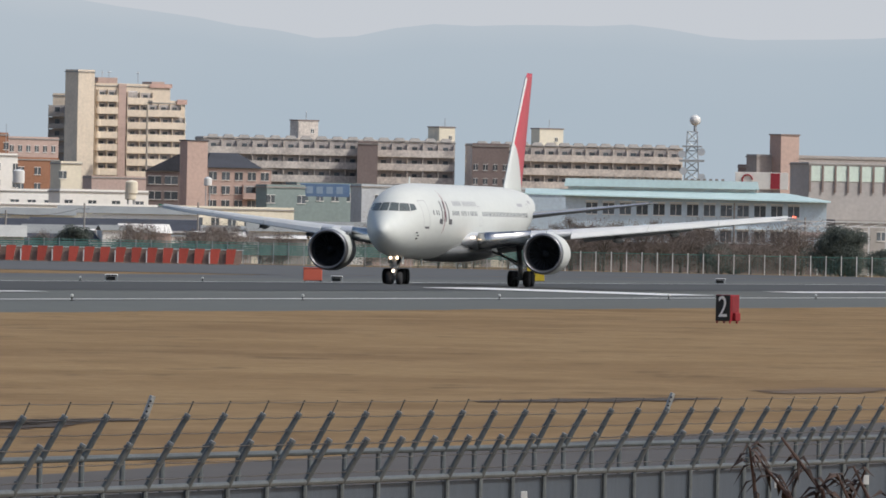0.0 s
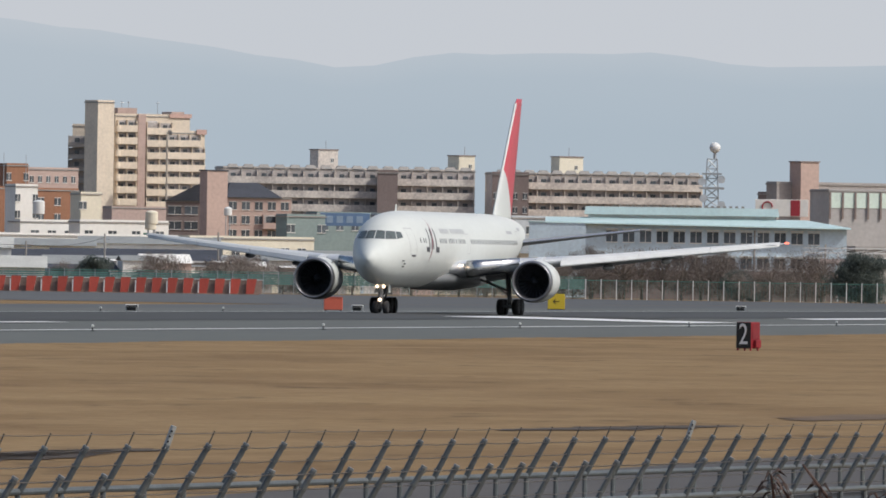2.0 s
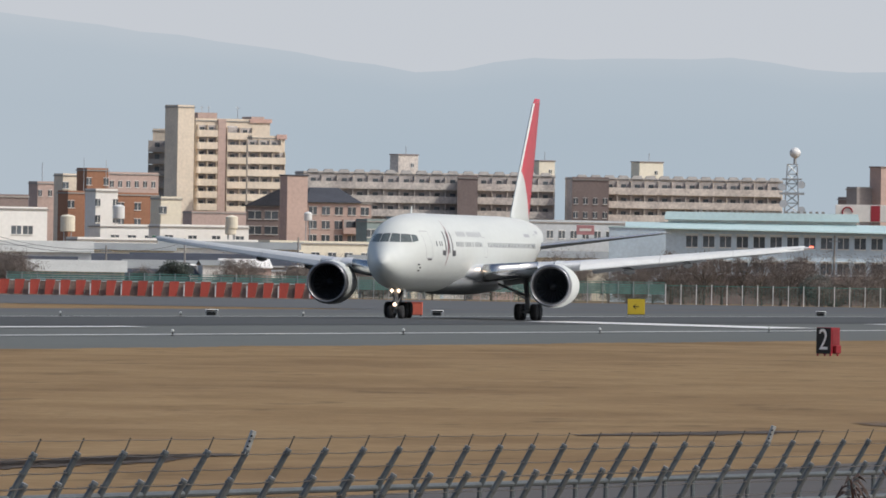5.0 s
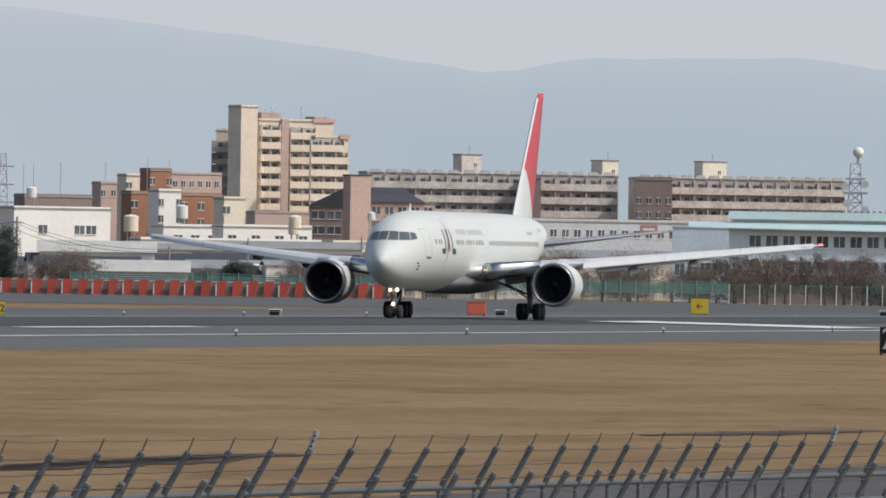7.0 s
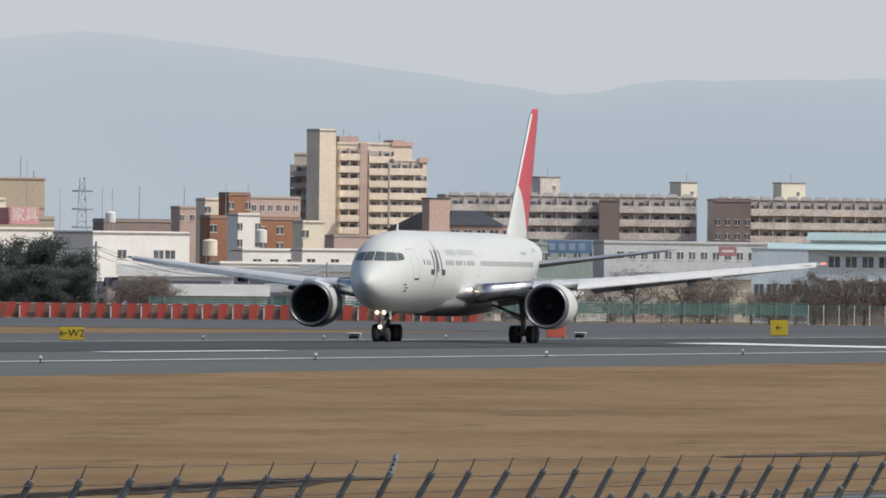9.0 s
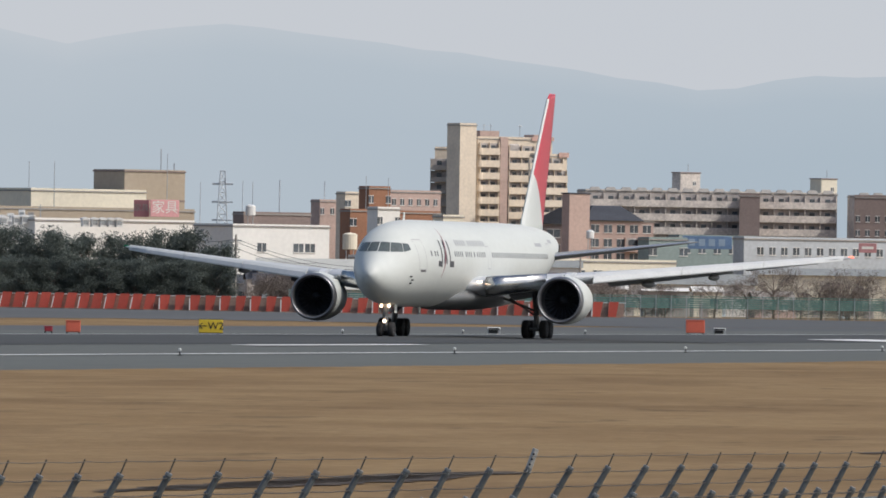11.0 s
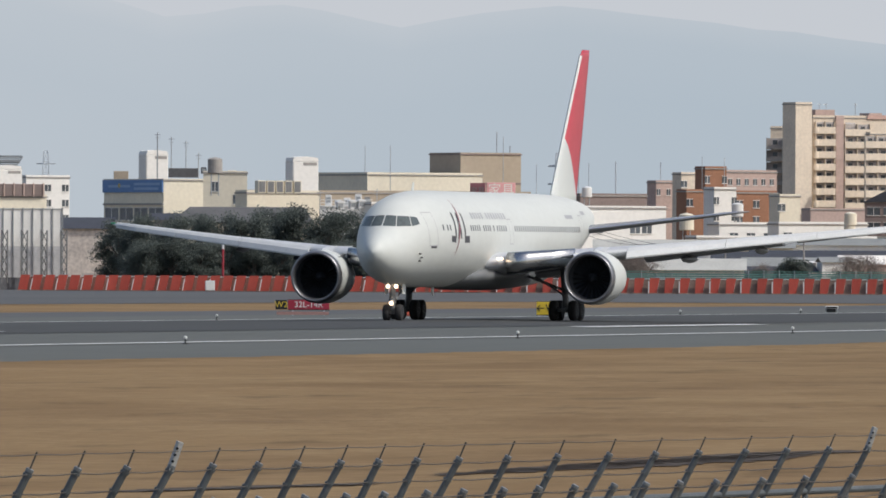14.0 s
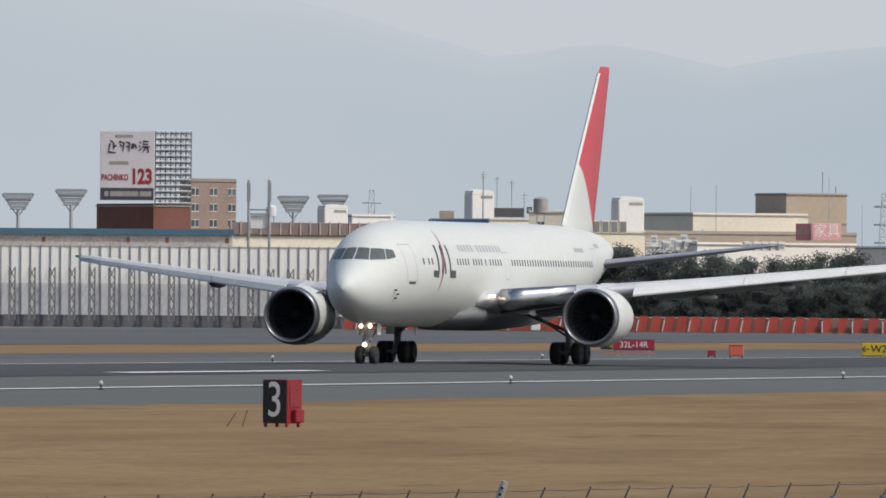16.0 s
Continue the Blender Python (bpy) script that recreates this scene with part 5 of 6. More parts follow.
def tree(height, spread, seed, leaves, per, clumps, low=.18, flat=1.0, leaf=.028, broad=.55):
    """Returns meshes of a trunk with limbs, and of a crown of leafy clumps."""
    rnd = random.Random(seed)
    tb, cb = bmesh.new(), bmesh.new()
    add_tube(tb, (0, 0, 0), (rnd.uniform(-.2, .2), rnd.uniform(-.2, .2), height * .55), height * .028, height * .016, 7)
    for k in range(clumps):
        a, u = rnd.uniform(0, 6.28), rnd.random()
        z = height * (low + (0.93 - low) * (k + .5) / clumps)
        reach = spread * math.sqrt(max(.05, 1 - ((z / height - .5) / .62) ** 2)) * (.35 + .65 * u)
        c = (reach * math.cos(a), reach * math.sin(a), z)
        add_tube(tb, (0, 0, min(height * .5, z * .6)), c, height * .011, height * .004, 5)
        s = spread * rnd.uniform(.36, .62)
        leaf_cloud(cb, c, (s, s, s * .72 * flat), per, height * leaf, rnd, broad)
    return mesh_of("trunk", tb, bark), mesh_of("crown", cb, leaves)


def plant_tree(name, label, meshes, m, group=""):
    t = thing(name, label, "tree" if "tree" in name else "shrub", group, m=m)
    for n, me in zip(("trunk", "crown"), meshes):
        o = new(n, me)
        o.parent = t
    return t


rnd = random.Random(7)
EVER = [tree(11.5, 3.5, s, leaf_dark, 620, 26, .10, 1.0, .0145) for s in (1, 2, 3)]
for i in range(18):
    az = 13.02 + i * .108
    sc = rnd.uniform(.92, 1.06) * (.94 if i > 14 else 1.0) * (.86 if i == 0 else 1)
    plant_tree("evergreen_tree", "dark evergreen tree in a dense belt behind the barriers", EVER[i % 3], spot(az, 1925 + (i % 3) * 7, FAR_Z, rnd.uniform(0, 360)) @ Matrix.Diagonal((sc, sc, sc, 1)), "tree belt")
for i in range(16):
    az = 13.02 + i * .115
    plant_tree("evergreen_tree", "dark evergreen tree in a dense belt behind the barriers", EVER[(i + 1) % 3], spot(az, 1908, FAR_Z, rnd.uniform(0, 360)) @ Matrix.Diagonal((.80, .80, .62, 1)), "tree belt")
DOME = tree(6.6, 3.7, 11, leaf_dark, 1500, 30, .1, 1.0, .019)
BUSH = [tree(4.6, 2.6, s, leaf_dark, 900, 18, .1, 1.0, .024) for s in (21, 22)]
DRY = [tree(4.2, 2.4, s, leaf_brown, 120, 26, .12, 1.0, .040, .12) for s in (31, 32, 33)]
plant_tree("round_tree", "round dark evergreen tree beyond the fence", DOME, spot(8.763, 1908, -0.45))
for az, r, s in ((12.006, 1930, 1.05), (11.505, 1930, 0.7), (9.272, 1935, 0.9), (9.189, 1938, 0.7), (12.019, 1932, 0.9), (12.173, 1960, 0.7), (8.592, 1935, 0.8), (11.828, 1960, 0.5), (12.067, 2235, 1.6)):
    plant_tree("evergreen_shrub", "dark evergreen bush beyond the airfield fence", BUSH[int(az * 100) % 2], spot(az, r, FAR_Z, az * 77) @ Matrix.Diagonal((s, s, s, 1)), "bushes")
for i in range(42):
    az = (11.075, 8.905, 9.95)[i % 3] + rnd.uniform(0, (.75, 1.05, 1.1)[i % 3])
    s = rnd.uniform(.8, 1.5) * (1.2 if i % 3 else 1)
    plant_tree("bare_shrub", "leafless brown winter shrub beyond the airfield fence", DRY[i % 3], spot(az, rnd.uniform(1915, 1955), FAR_Z, rnd.uniform(0, 360)) @ Matrix.Diagonal((s, s, s, 1)), "bare shrubs")
TALL = [tree(8.2, 2.3, s, leaf_brown, 150, 30, .25, 1.0, .026, .11) for s in (51, 52)]
for i, az in enumerate((9.78, 9.69, 9.60, 9.52, 9.44, 9.90, 10.02, 9.36)):
    plant_tree("bare_tree", "slender leafless winter tree beyond the airfield fence", TALL[i % 2], spot(az, 1945, FAR_Z, i * 83) @ Matrix.Diagonal((1, 1, .82 + .06 * (i % 3), 1)), "bare trees")
for i in range(9):
    az = 12.737 + rnd.uniform(-.1, .1)
    s = rnd.uniform(.9, 1.5)
    plant_tree("bare_shrub", "leafless brown winter shrub beyond the airfield fence", DRY[i % 3], spot(az, rnd.uniform(1915, 1950), FAR_Z, rnd.uniform(0, 360)) @ Matrix.Diagonal((s, s, s, 1)), "bare shrubs")
for i in range(12):
    az = 12.532 - .42 + rnd.uniform(0, .75)
    s = rnd.uniform(.6, 1.1)
    plant_tree("bare_shrub", "leafless brown winter shrub beyond the airfield fence", DRY[i % 3], spot(az, rnd.uniform(1960, 2040), FAR_Z, rnd.uniform(0, 360)) @ Matrix.Diagonal((s, s, s, 1)), "bare shrubs")

# ---- sheds between the field and the town ----
pale_roof = mat("pale_sheet_roof", (.50, .50, .47), .7, .05, .12, .3, 12, .1)
SHEDS = [
    (12.016, 2030, 14.204, 4.771, white_wall, grey_roof, 9), (12.42, 1950, 14.0, 4.5, stained, pale_roof, 7), (12.012, 2000, 13.752, 4.624, grey_con, grey_roof, 8),
    (12.287, 2090, 20.465, 7.329, cream, grey_roof, 9), (11.774, 2095, 21.392, 7.808, white_wall, grey_roof, 9), (12.221, 2070, 13.791, 3.793, cream, grey_roof, 8),
    (11.541, 2110, 20.22, 5.198, stained, grey_roof, 9), (11.004, 2090, 19.163, 6.098, white_wall, grey_roof, 8), (12.872, 2060, 20.16, 6.766, white_wall, grey_roof, 9), (10.336, 2120, 30.042, 7.264, cream, grey_roof, 9),
    (12.561, 2040, 26.769, 5.627, stained, dark_roof, 11), (11.833, 2045, 25.143, 5.869, grey_con, dark_roof, 11), (12.233, 1990, 15.744, 3.421, grey_con, dark_roof, 9),
    (12.60, 2000, 17.0, 7.3, white_wall, pale_roof, 8), (12.64, 1972, 15.0, 5.0, grey_con, dark_roof, 11),
    (15.02, 1995, 9.5, 10.2, stained, dark_roof, 11), (14.403, 2100, 22.321, 11.283, grey_con, dark_roof, 10),
]
for az, r, w, top, wall, rf, dep in SHEDS:
    s = thing("shed", "low shed with a shallow grey gabled roof", "shed", "field sheds", m=spot(az, r, FAR_Z))
    up = 1.7 if dep in (7, 8, 11) else 1.1
    e = top - FAR_Z - up
    part("wall", box(-w / 2, w / 2, 0, dep, 0, e), wall, s)
    part("roof", loft([[(x, -.5, e + .01), (x, dep / 2, e + up), (x, dep + .5, e + .01), (x, dep / 2, e + up - .2)] for x in (-w / 2 - .4, w / 2 + .4)]), rf, s)
    for i in range(max(2, int(w / 4))):
        part("door", box(-w / 2 + 1.0 + i * 4, -w / 2 + 2.6 + i * 4, -.06, -.003, 0, min(2.4, e * .8)), shade_in if i % 3 else teal_dark, s)
rs2 = random.Random(44)
for i in range(46):
    px = i % 2
    az = 10.645 + rs2.uniform(0, 2.45) if px else 11.482 + rs2.uniform(-.2, 1.6)
    w, dep, e = rs2.uniform(2.2, 7.5), rs2.uniform(3, 6), rs2.uniform(2.3, 4.6)
    wall = (white_wall, cream, stained, grey_con, white_wall, pinkish)[i % 6]
    s = thing("shed", "small shed among the roofs beside the airfield", "shed", "small sheds", m=spot(az, rs2.uniform(1965, 2100), FAR_Z, rs2.uniform(5, 25)))
    part("wall", box(-w / 2, w / 2, 0, dep, 0, e), wall, s)
    rise = .25 + (i % 3) * .55
    part("roof", loft([[(x, -.3, e + .01), (x, dep / 2, e + rise), (x, dep + .3, e + .01), (x, dep / 2, e + rise - .2)] for x in (-w / 2 - .25, w / 2 + .25)]), (grey_roof, white_wall, dark_roof, grey_con)[i % 4], s)
    part("door", box(-w * .3, -w * .3 + 1.3, -.05, -.003, 0, min(2.1, e - .3)), shade_in, s)
    add_window(s, w * .2, -.01, e * .6, min(1.2, w * .3), .8)
for az, r, hgt in ((12.939, 1960, 10.943), (12.94, 1990, 10.948), (12.294, 1985, 7.143), (11.962, 2000, 8.402), (8.916, 1990, 8.453), (9.216, 2000, 10.35), (11.482, 1990, 8.838)):
    up = thing("utility_pole", "slim grey utility pole with a short cross arm", "pole", "utility poles", m=spot(az, r, FAR_Z))
    part("pole", tube((0, 0, 0), (0, 0, hgt), .20, .15, 6), grey_con, up)
    part("cross_arm", box(-.8, .8, -.06, .06, hgt - .9, hgt - .75), steel, up)

wires = thing("overhead_wires", "thin dark overhead wires strung between utility poles", "wire")
for (a0, r0, z0), (a1, r1, z1), sag in (((12.939, 1960, 9.9), (12.294, 1985, 6.2), 1.3), ((12.94, 1990, 9.6), (12.294, 1985, 5.9), 1.5), ((12.939, 1960, 8.6), (12.60, 1975, 6.6), .8), ((12.294, 1985, 6.2), (11.962, 2000, 7.4), .7), ((13.10, 1975, 9.8), (12.939, 1960, 9.9), .4)):
    p, q = spot(a0, r0, z0).translation, spot(a1, r1, z1).translation
    rings = []
    for k in range(13):
        u = k / 12
        c = p.lerp(q, u) - Vector((0, 0, sag * 4 * u * (1 - u)))
        rings.append([c + Vector((.035 * math.cos(t), 0, .035 * math.sin(t))) for t in (0, 2.09, 4.19)])
    part("wire", loft(rings), dull_wire, wires)

# ---- the ribbed white screen wall ----
AZ0, AZ1 = 15.096, 16.736 + .9
SCREEN_R, SCREEN_H = 1960.0, 11.6
sw = thing("screen_wall", "tall white ribbed screen wall braced by steel trusses", "wall", m=spot(AZ0, SCREEN_R, FAR_Z, 10))
n_pan = int(math.radians(AZ1 - AZ0) * SCREEN_R / 1.45)
ribbed = mat("white_ribbed_sheet", (.80, .79, .76), .7, 0, .06, .3, 8, rand=.04)
lower_grey = mat("grey_lower_sheet", (.60, .60, .61), .8, 0, .1, .3, 8, rand=.04)
pan_hi, pan_lo = mesh_of("panel", box(-1.40, -.02, 0, .12, 6.3, SCREEN_H), ribbed), mesh_of("panel", box(-1.40, -.02, 0, .12, 1.8, 6.28), lower_grey)
rail_me = mesh_of("post", box(-.065, .065, -.20, -.004, 1.8, SCREEN_H + .25), lamp_grey)
tr = bmesh.new()
for x in (-.42, .42):
    add_box(tr, x - .09, x + .09, -1.5, -1.3, 1.0, 8.6)
for k in range(4):
    z = 1.6 + k * 1.75
    add_tube(tr, (-.42, -1.4, z), (.42, -1.4, z + 1.75), .07, n=4), add_tube(tr, (.42, -1.4, z), (-.42, -1.4, z + 1.75), .07, n=4)
    add_tube(tr, (0, -1.4, z + .8), (0, -.1, z + 1.6), .06, n=4)
truss_me = mesh_of("truss", tr, truss_grey)
for i in range(n_pan):
    for me in (pan_hi, pan_lo, rail_me) + ((truss_me,) if i % 2 == 0 else ()):
        o = new(me.name.split(".")[0], me)
        o.parent, o.matrix_basis = sw, pose(-i * 1.45, 0, 0)
part("base_wall", box(-n_pan * 1.45, 0, -.1, .3, 0, 1.78), mat("dark_base", (.13, .135, .15), .85, 0, .15, .3, 8), sw)
part("cap_rail", box(-n_pan * 1.45, 0, -.1, .2, SCREEN_H + .01, SCREEN_H + .16), steel, sw)
b, fw, d, hg = building("long_hall", "long cream hall with a teal roof edge behind the screen", "hall", 16.482, 2150, 54.806, 14.539, 12, cream, parapet=0, roof=teal_dark)
for i in range(5):
    part("wall_plate", box(-fw / 2 + 4 + i * 9, -fw / 2 + 5 + i * 9, -.06, -.003, hg - 2.2, hg - 1.2), orange_br, b)

# ---- the barrier line, the net fence, signs ----
bar_me = mesh_of("panel", loft([[(-.70, y, .12), (.36, y, .12), (.74, y, 2.12), (-.60, y, 2.12)] for y in (0, .18)]), barrier_red)
gap_me = mesh_of("filler", loft([[(.38, y, .12), (1.41, y, .12), (1.50, y, 1.95), (.75, y, 1.95)] for y in (.06, .2)]), barrier_dark)
foot_me = mesh_of("foot", box(-.9, 1.1, -.3, .5, 0, .12), barrier_dark)
post_me = mesh_of("post", loft([[(-.84, y, .12), (-.70, y, .12), (-.68, y, 1.7), (-.82, y, 1.7)] for y in (-.12, -.02)]), white_pl)
rail_top = mesh_of("rail", box(-.4, 1.70, .02, .10, 1.97, 2.05), white_pl)
lean_me = mesh_of("panel", loft([[(-.86, y, .12), (.42, y, .12), (.86, y, 2.2), (-.42, y, 2.2)] for y in (0, .18)]), barrier_red)
fill_me = mesh_of("filler", loft([[(.44, y, .12), (1.24, y, .12), (1.68, y, 2.0), (.88, y, 2.0)] for y in (.06, .2)]), mat("dull_red_plastic", (.27, .12, .09), .8, 0, .2, .6, 6, rand=.2))
slant_me = mesh_of("post", loft([[(-.95, y, .12), (-.82, y, .12), (-.50, y, 1.7), (-.63, y, 1.7)] for y in (-.12, -.02)]), white_pl)
BAR = [(-360.817, 1799.176), (-391.035, 1797.969), (-425.592, 1800.381), (-500.358, 1827.749)]
pts, step = [], 2.12
for (x0, y0), (x1, y1) in zip(BAR, BAR[1:]):
    n = int(math.hypot(x1 - x0, y1 - y0) / step)
    pts += [(x0 + (x1 - x0) * i / n, y0 + (y1 - y0) * i / n) for i in range(n)]
for i, (x, y) in enumerate(pts):
    bt = thing("barrier", "slanted red plastic safety barrier in a long row", "barrier", "barrier row", m=spot(math.degrees(math.atan2(-x, y)), math.hypot(x, y), FAR_Z + .03))
    leaning = x < -425
    for me in ((lean_me, fill_me) if leaning else (bar_me, gap_me)) + (foot_me, rail_top) + (((slant_me if leaning else post_me),) if i % 2 else ()):
        o = new(me.name.split(".")[0], me)
        o.parent = bt
for a0, a1, r, hgt, lab in ((8.401, 9.928, 1900, 2.7, "post"), (9.928, 12.363 + .35, 1905, 3.1, "post")):
    nf = thing("net_fence", "low green net fence on pale posts", "fence", "airfield fences", m=spot(a1, r, FAR_Z))
    ln = math.radians(a1 - a0) * r
    nb = bmesh.new()
    for k in range(9):
        add_box(nb, 0, ln, .05, .08, .2 + k * .3, (.225 if r < 1903 else .23 if k < 4 else .40) + k * .3)
    for k in range(int(ln / .5)):
        add_box(nb, k * .5, k * .5 + .03, .085, .11, .2, hgt - .2)
    part("net", nb, net_green, nf, "open green net")
    part("top_rail", box(0, ln, 0, .1, hgt - .09, hgt), mat("dull_green_rail", (.10, .26, .22), .7, 0, .1, 1, 5), nf)
    for i in range(int(ln / 2.15)):
        part("post", box(i * 2.15, i * 2.15 + (.11 if r < 1903 else .07), -.08, -.004, 0, hgt + .15), white_pl if r < 1903 else steel, nf)

wp = thing("marker_pole", "red and white striped marker pole", "pole", m=spot(14.417, 1880, -0.066))
for k in range(6):
    part("band", lathe([(k * 1.1, .16), (k * 1.1 + 1.09, .16)], 10, "z"), red_paint if k < 5 else white_pl, wp)
cb = thing("white_cabinet", "small white utility cabinet on the grass", "cabinet", m=spot(14.471, 1830, -0.229))
part("body", box(-.65, .65, 0, .6, 0, 1.35, .05), white_pl, cb)
part("door", box(-.55, .55, -.03, -.003, .1, 1.2), white_wall, cb)


def board_sign(name, label, x, y, w, h, z, face, text="", ink=None, size=.5, turn=0.0, feet=True):
    az = math.degrees(math.atan2(-x, y))
    s = thing(name, label, "sign", m=pose(x, y, ground_z(x) + .03, 0, 0, az + turn))
    part("board", box(-w / 2, w / 2, 0, .25, z, z + h, .03), face, s)
    part("frame_bar", box(-w / 2 - .04, w / 2 + .04, .02, .22, z - .04, z - .004), black_pl, s)
    part("frame_bar", box(-w / 2 - .04, w / 2 + .04, .02, .22, z + h + .004, z + h + .04), black_pl, s)
    if text:
        part("lettering", letters(text, size, ink), ink, s, m=pose(0, -.015, z + h / 2))
    if feet:
        for k in (-.38, .38):
            part("leg", box(k * w - .06, k * w + .06, .06, .18, 0, z - .044), steel, s)
    return s


board_sign("taxiway_sign", "yellow sign with black lettering beside the runway", -210.5, 908.9, 1.66, .90, .10, yellow_pl, "\u2190W2", black_pl, .72)
board_sign("taxiway_sign", "yellow sign beside the runway, seen far off", -219.05, 1236, 1.6, 1.42, .1, yellow_pl, "\u2190", black_pl, .8)
rs = board_sign("runway_sign", "dark red runway sign with white figures", -226.8, 906, 2.85, .66, .42, mat("sign_red", (.32, .02, .045), .5, 0, .1, 1, 5), "32L-14R", white_pl, .58)
part("location_panel", box(-2.28, -1.48, 0, .25, .42, 1.08, .02), black_pl, rs)
part("lettering", letters("W2", .58, yellow_pl), yellow_pl, rs, "yellow letters", m=pose(-1.88, -.015, .75))
# added pale red strip that imitates the sign's mirage reflection on the ground
part("base", box(-2.2, 1.4, .02, .3, .06, .28), mat("pale_red_base", (.34, .20, .18), .7, 0, .1, 1, 5), rs)
for x, y, w, h, c, lab in ((-212.5, 1094, 1.55, 1.12, orange_pl, "orange red equipment box beside the runway"), (-213, 879, .98, .82, orange_pl, "small orange red equipment box beside the runway"), (-216.4, 886, .55, .4, red_paint, "low red equipment box beside the runway")):
    q = thing("equipment_box", lab, "box", "equipment boxes", m=pose(x, y, ground_z(x) + .03, 0, 0, math.degrees(math.atan2(-x, y))))
    part("body", box(-w / 2, w / 2, 0, .8, .1, h, .05), c, q)
    part("lid", box(-w / 2 - .03, w / 2 + .03, -.03, .83, h + .004, h + .06, .01), c, q)
    for k in (-.4, .4):
        part("foot", box(k * w - .05, k * w + .05, .1, .7, 0, .096), black_pl, q)


figure_white = mat("bright_white_paint", (.90, .90, .88), .5, 0, .04, 1, 6)
case_red = mat("deep_red_case", (.25, .013, .022), .5, 0, .15, 2, 6)


def distance_board(x, y, digit):
    az = math.degrees(math.atan2(-x, y))
    s = thing("distance_board", "black distance board with a white figure and red sides", "sign", "distance boards", m=pose(x, y, ground_z(x), 0, 0, az - 37))
    part("case", box(-.43, .43, .01, .70, .10, 1.35, .015), case_red, s, "red painted case")
    part("face", box(-.42, .42, -.02, .006, .12, 1.33), black_pl, s, "black face")
    part("figure", letters(digit, 1.42, figure_white), figure_white, s, "white figure", m=pose(0, -.03, .73) @ Matrix.Diagonal((.80, 1, 1, 1)))
    part("side_panel", box(.434, .45, .10, .60, .55, 1.27, .01), mat("dark_red_side", (.20, .018, .025), .6, 0, .15, 2, 5), s, "dark red recessed side panel")
    part("battery_box", box(.44, .60, .2, .6, .14, .5, .02), case_red, s)
    for k, yy in ((-.38, .05), (.38, .05), (.38, .6), (-.38, .6)):
        part("leg", box(k - .04, k + .04, yy - .03, yy + .03, 0, .096), red_paint, s)


distance_board(-103.12, 632.8, "2")
distance_board(-103.2, 370.4, "3")
for off, lean, tall in ((-1.37, .27, .40), (-.92, .13, .48)):
    x, y = -103.2 + .963 * off, 370.4 + .268 * off
    mr = thing("marker_rod", "thin dark leaning rod stuck in the grass", "rod", "marker rods", m=pose(x, y, ground_z(x)))
    part("rod", tube((0, 0, 0), (lean * .963, lean * .268, tall), .010, .008, 5), black_pl, mr)

lamp_body, lamp_top = mat("lamp_body", (.05, .05, .05), .6, 0, .1, 5, 5), mat("lamp_glass", (.62, .62, .60), .2, 0, .05, 5, 5)
LAMPS = [(-146.0, 499.1 + 62.44 * k) for k in range(-2, 12)] + [(-212.0, 212.0 * c) for c in (3.586, 3.883, 4.517, 4.715, 4.934)]
for x, y in LAMPS:
    e = thing("edge_lamp", "small runway edge lamp on a short stem", "lamp", "runway edge lamps", m=pose(x, y, ground_z(x) + .03))
    part("stem", lathe([(0, .12), (.03, .12), (.05, .04), (.2, .04)], 8, "z"), lamp_body, e)
    part("head", lathe([(.2, .06), (.25, .09), (.32, .08), (.36, .02)], 10, "z"), lamp_top, e)
for y in (1011, 1102, 1299):
    u = thing("approach_light_unit", "low white light unit on two short legs", "lamp", "light units", m=pose(-212, y, ground_z(-212) + .03, 0, 0, math.degrees(math.atan2(212, y))))
    part("housing", box(-.5, .5, -.2, .6, .34, .52, .04), white_pl, u)
    part("lens_row", box(-.42, .42, -.24, -.204, .36, .48), black_pl, u)
    part("base_box", box(-.40, .30, -.05, .4, .06, .33, .02), black_pl, u, "dark base box")
    for k in (-.45, .45):
        part("leg", tube((k, .2, 0), (k, .2, .336), .03), steel, u)

# ---- dark ruts and worn soil in the grass ----
soil = mat("dark_soil", (.055, .038, .026), .95, 0, .3, .3, 8, .3)
dry_soil = mat("worn_soil", (.125, .082, .048), .95, 0, .3, .2, 8, .2)


def rut(x0, y0, x1, y1, wide, material, k):
    rr = random.Random(k)
    bm = bmesh.new()
    prev = None
    for i in range(25):
        u = i / 24
        w = wide * math.sin(math.pi * min(1, max(.02, u))) ** .6 * rr.uniform(.6, 1.15)
        x, y = x0 + (x1 - x0) * u + rr.uniform(-.15, .15) * wide, y0 + (y1 - y0) * u
        a, b = bm.verts.new((x - w / 2, y, ground_z(x - w / 2) + .02)), bm.verts.new((x + w / 2, y, ground_z(x + w / 2) + .02))
        if prev:
            bm.faces.new((prev[0], prev[1], b, a))
        prev = (a, b)
    tagged(part("worn_track", bm, material), "dark bare soil worn into the dry grass", "soil", kind="structure")


for k, (a, b, w, c) in enumerate((((-58.7, 323.8), (-56.5, 345.6), 2.2, soil), ((-57.0, 359.5), (-57.3, 380.6), 3.0, dry_soil), ((-58.7, 267.0), (-58.4, 280.5), 1.8, soil), ((-58.2, 242.1), (-58.4, 278.1), 1.5, soil), ((-58.3, 243.5), (-57.5, 272.9), 1.8, soil), ((-58.2, 250.8), (-58.7, 277.4), 1.6, soil), ((-59.1, 220.6), (-57.1, 234.1), 1.2, soil), ((-80.1, 309.6), (-77.5, 310.4), 2.2, dry_soil))):
    rut(*a, *b, w, c, k)

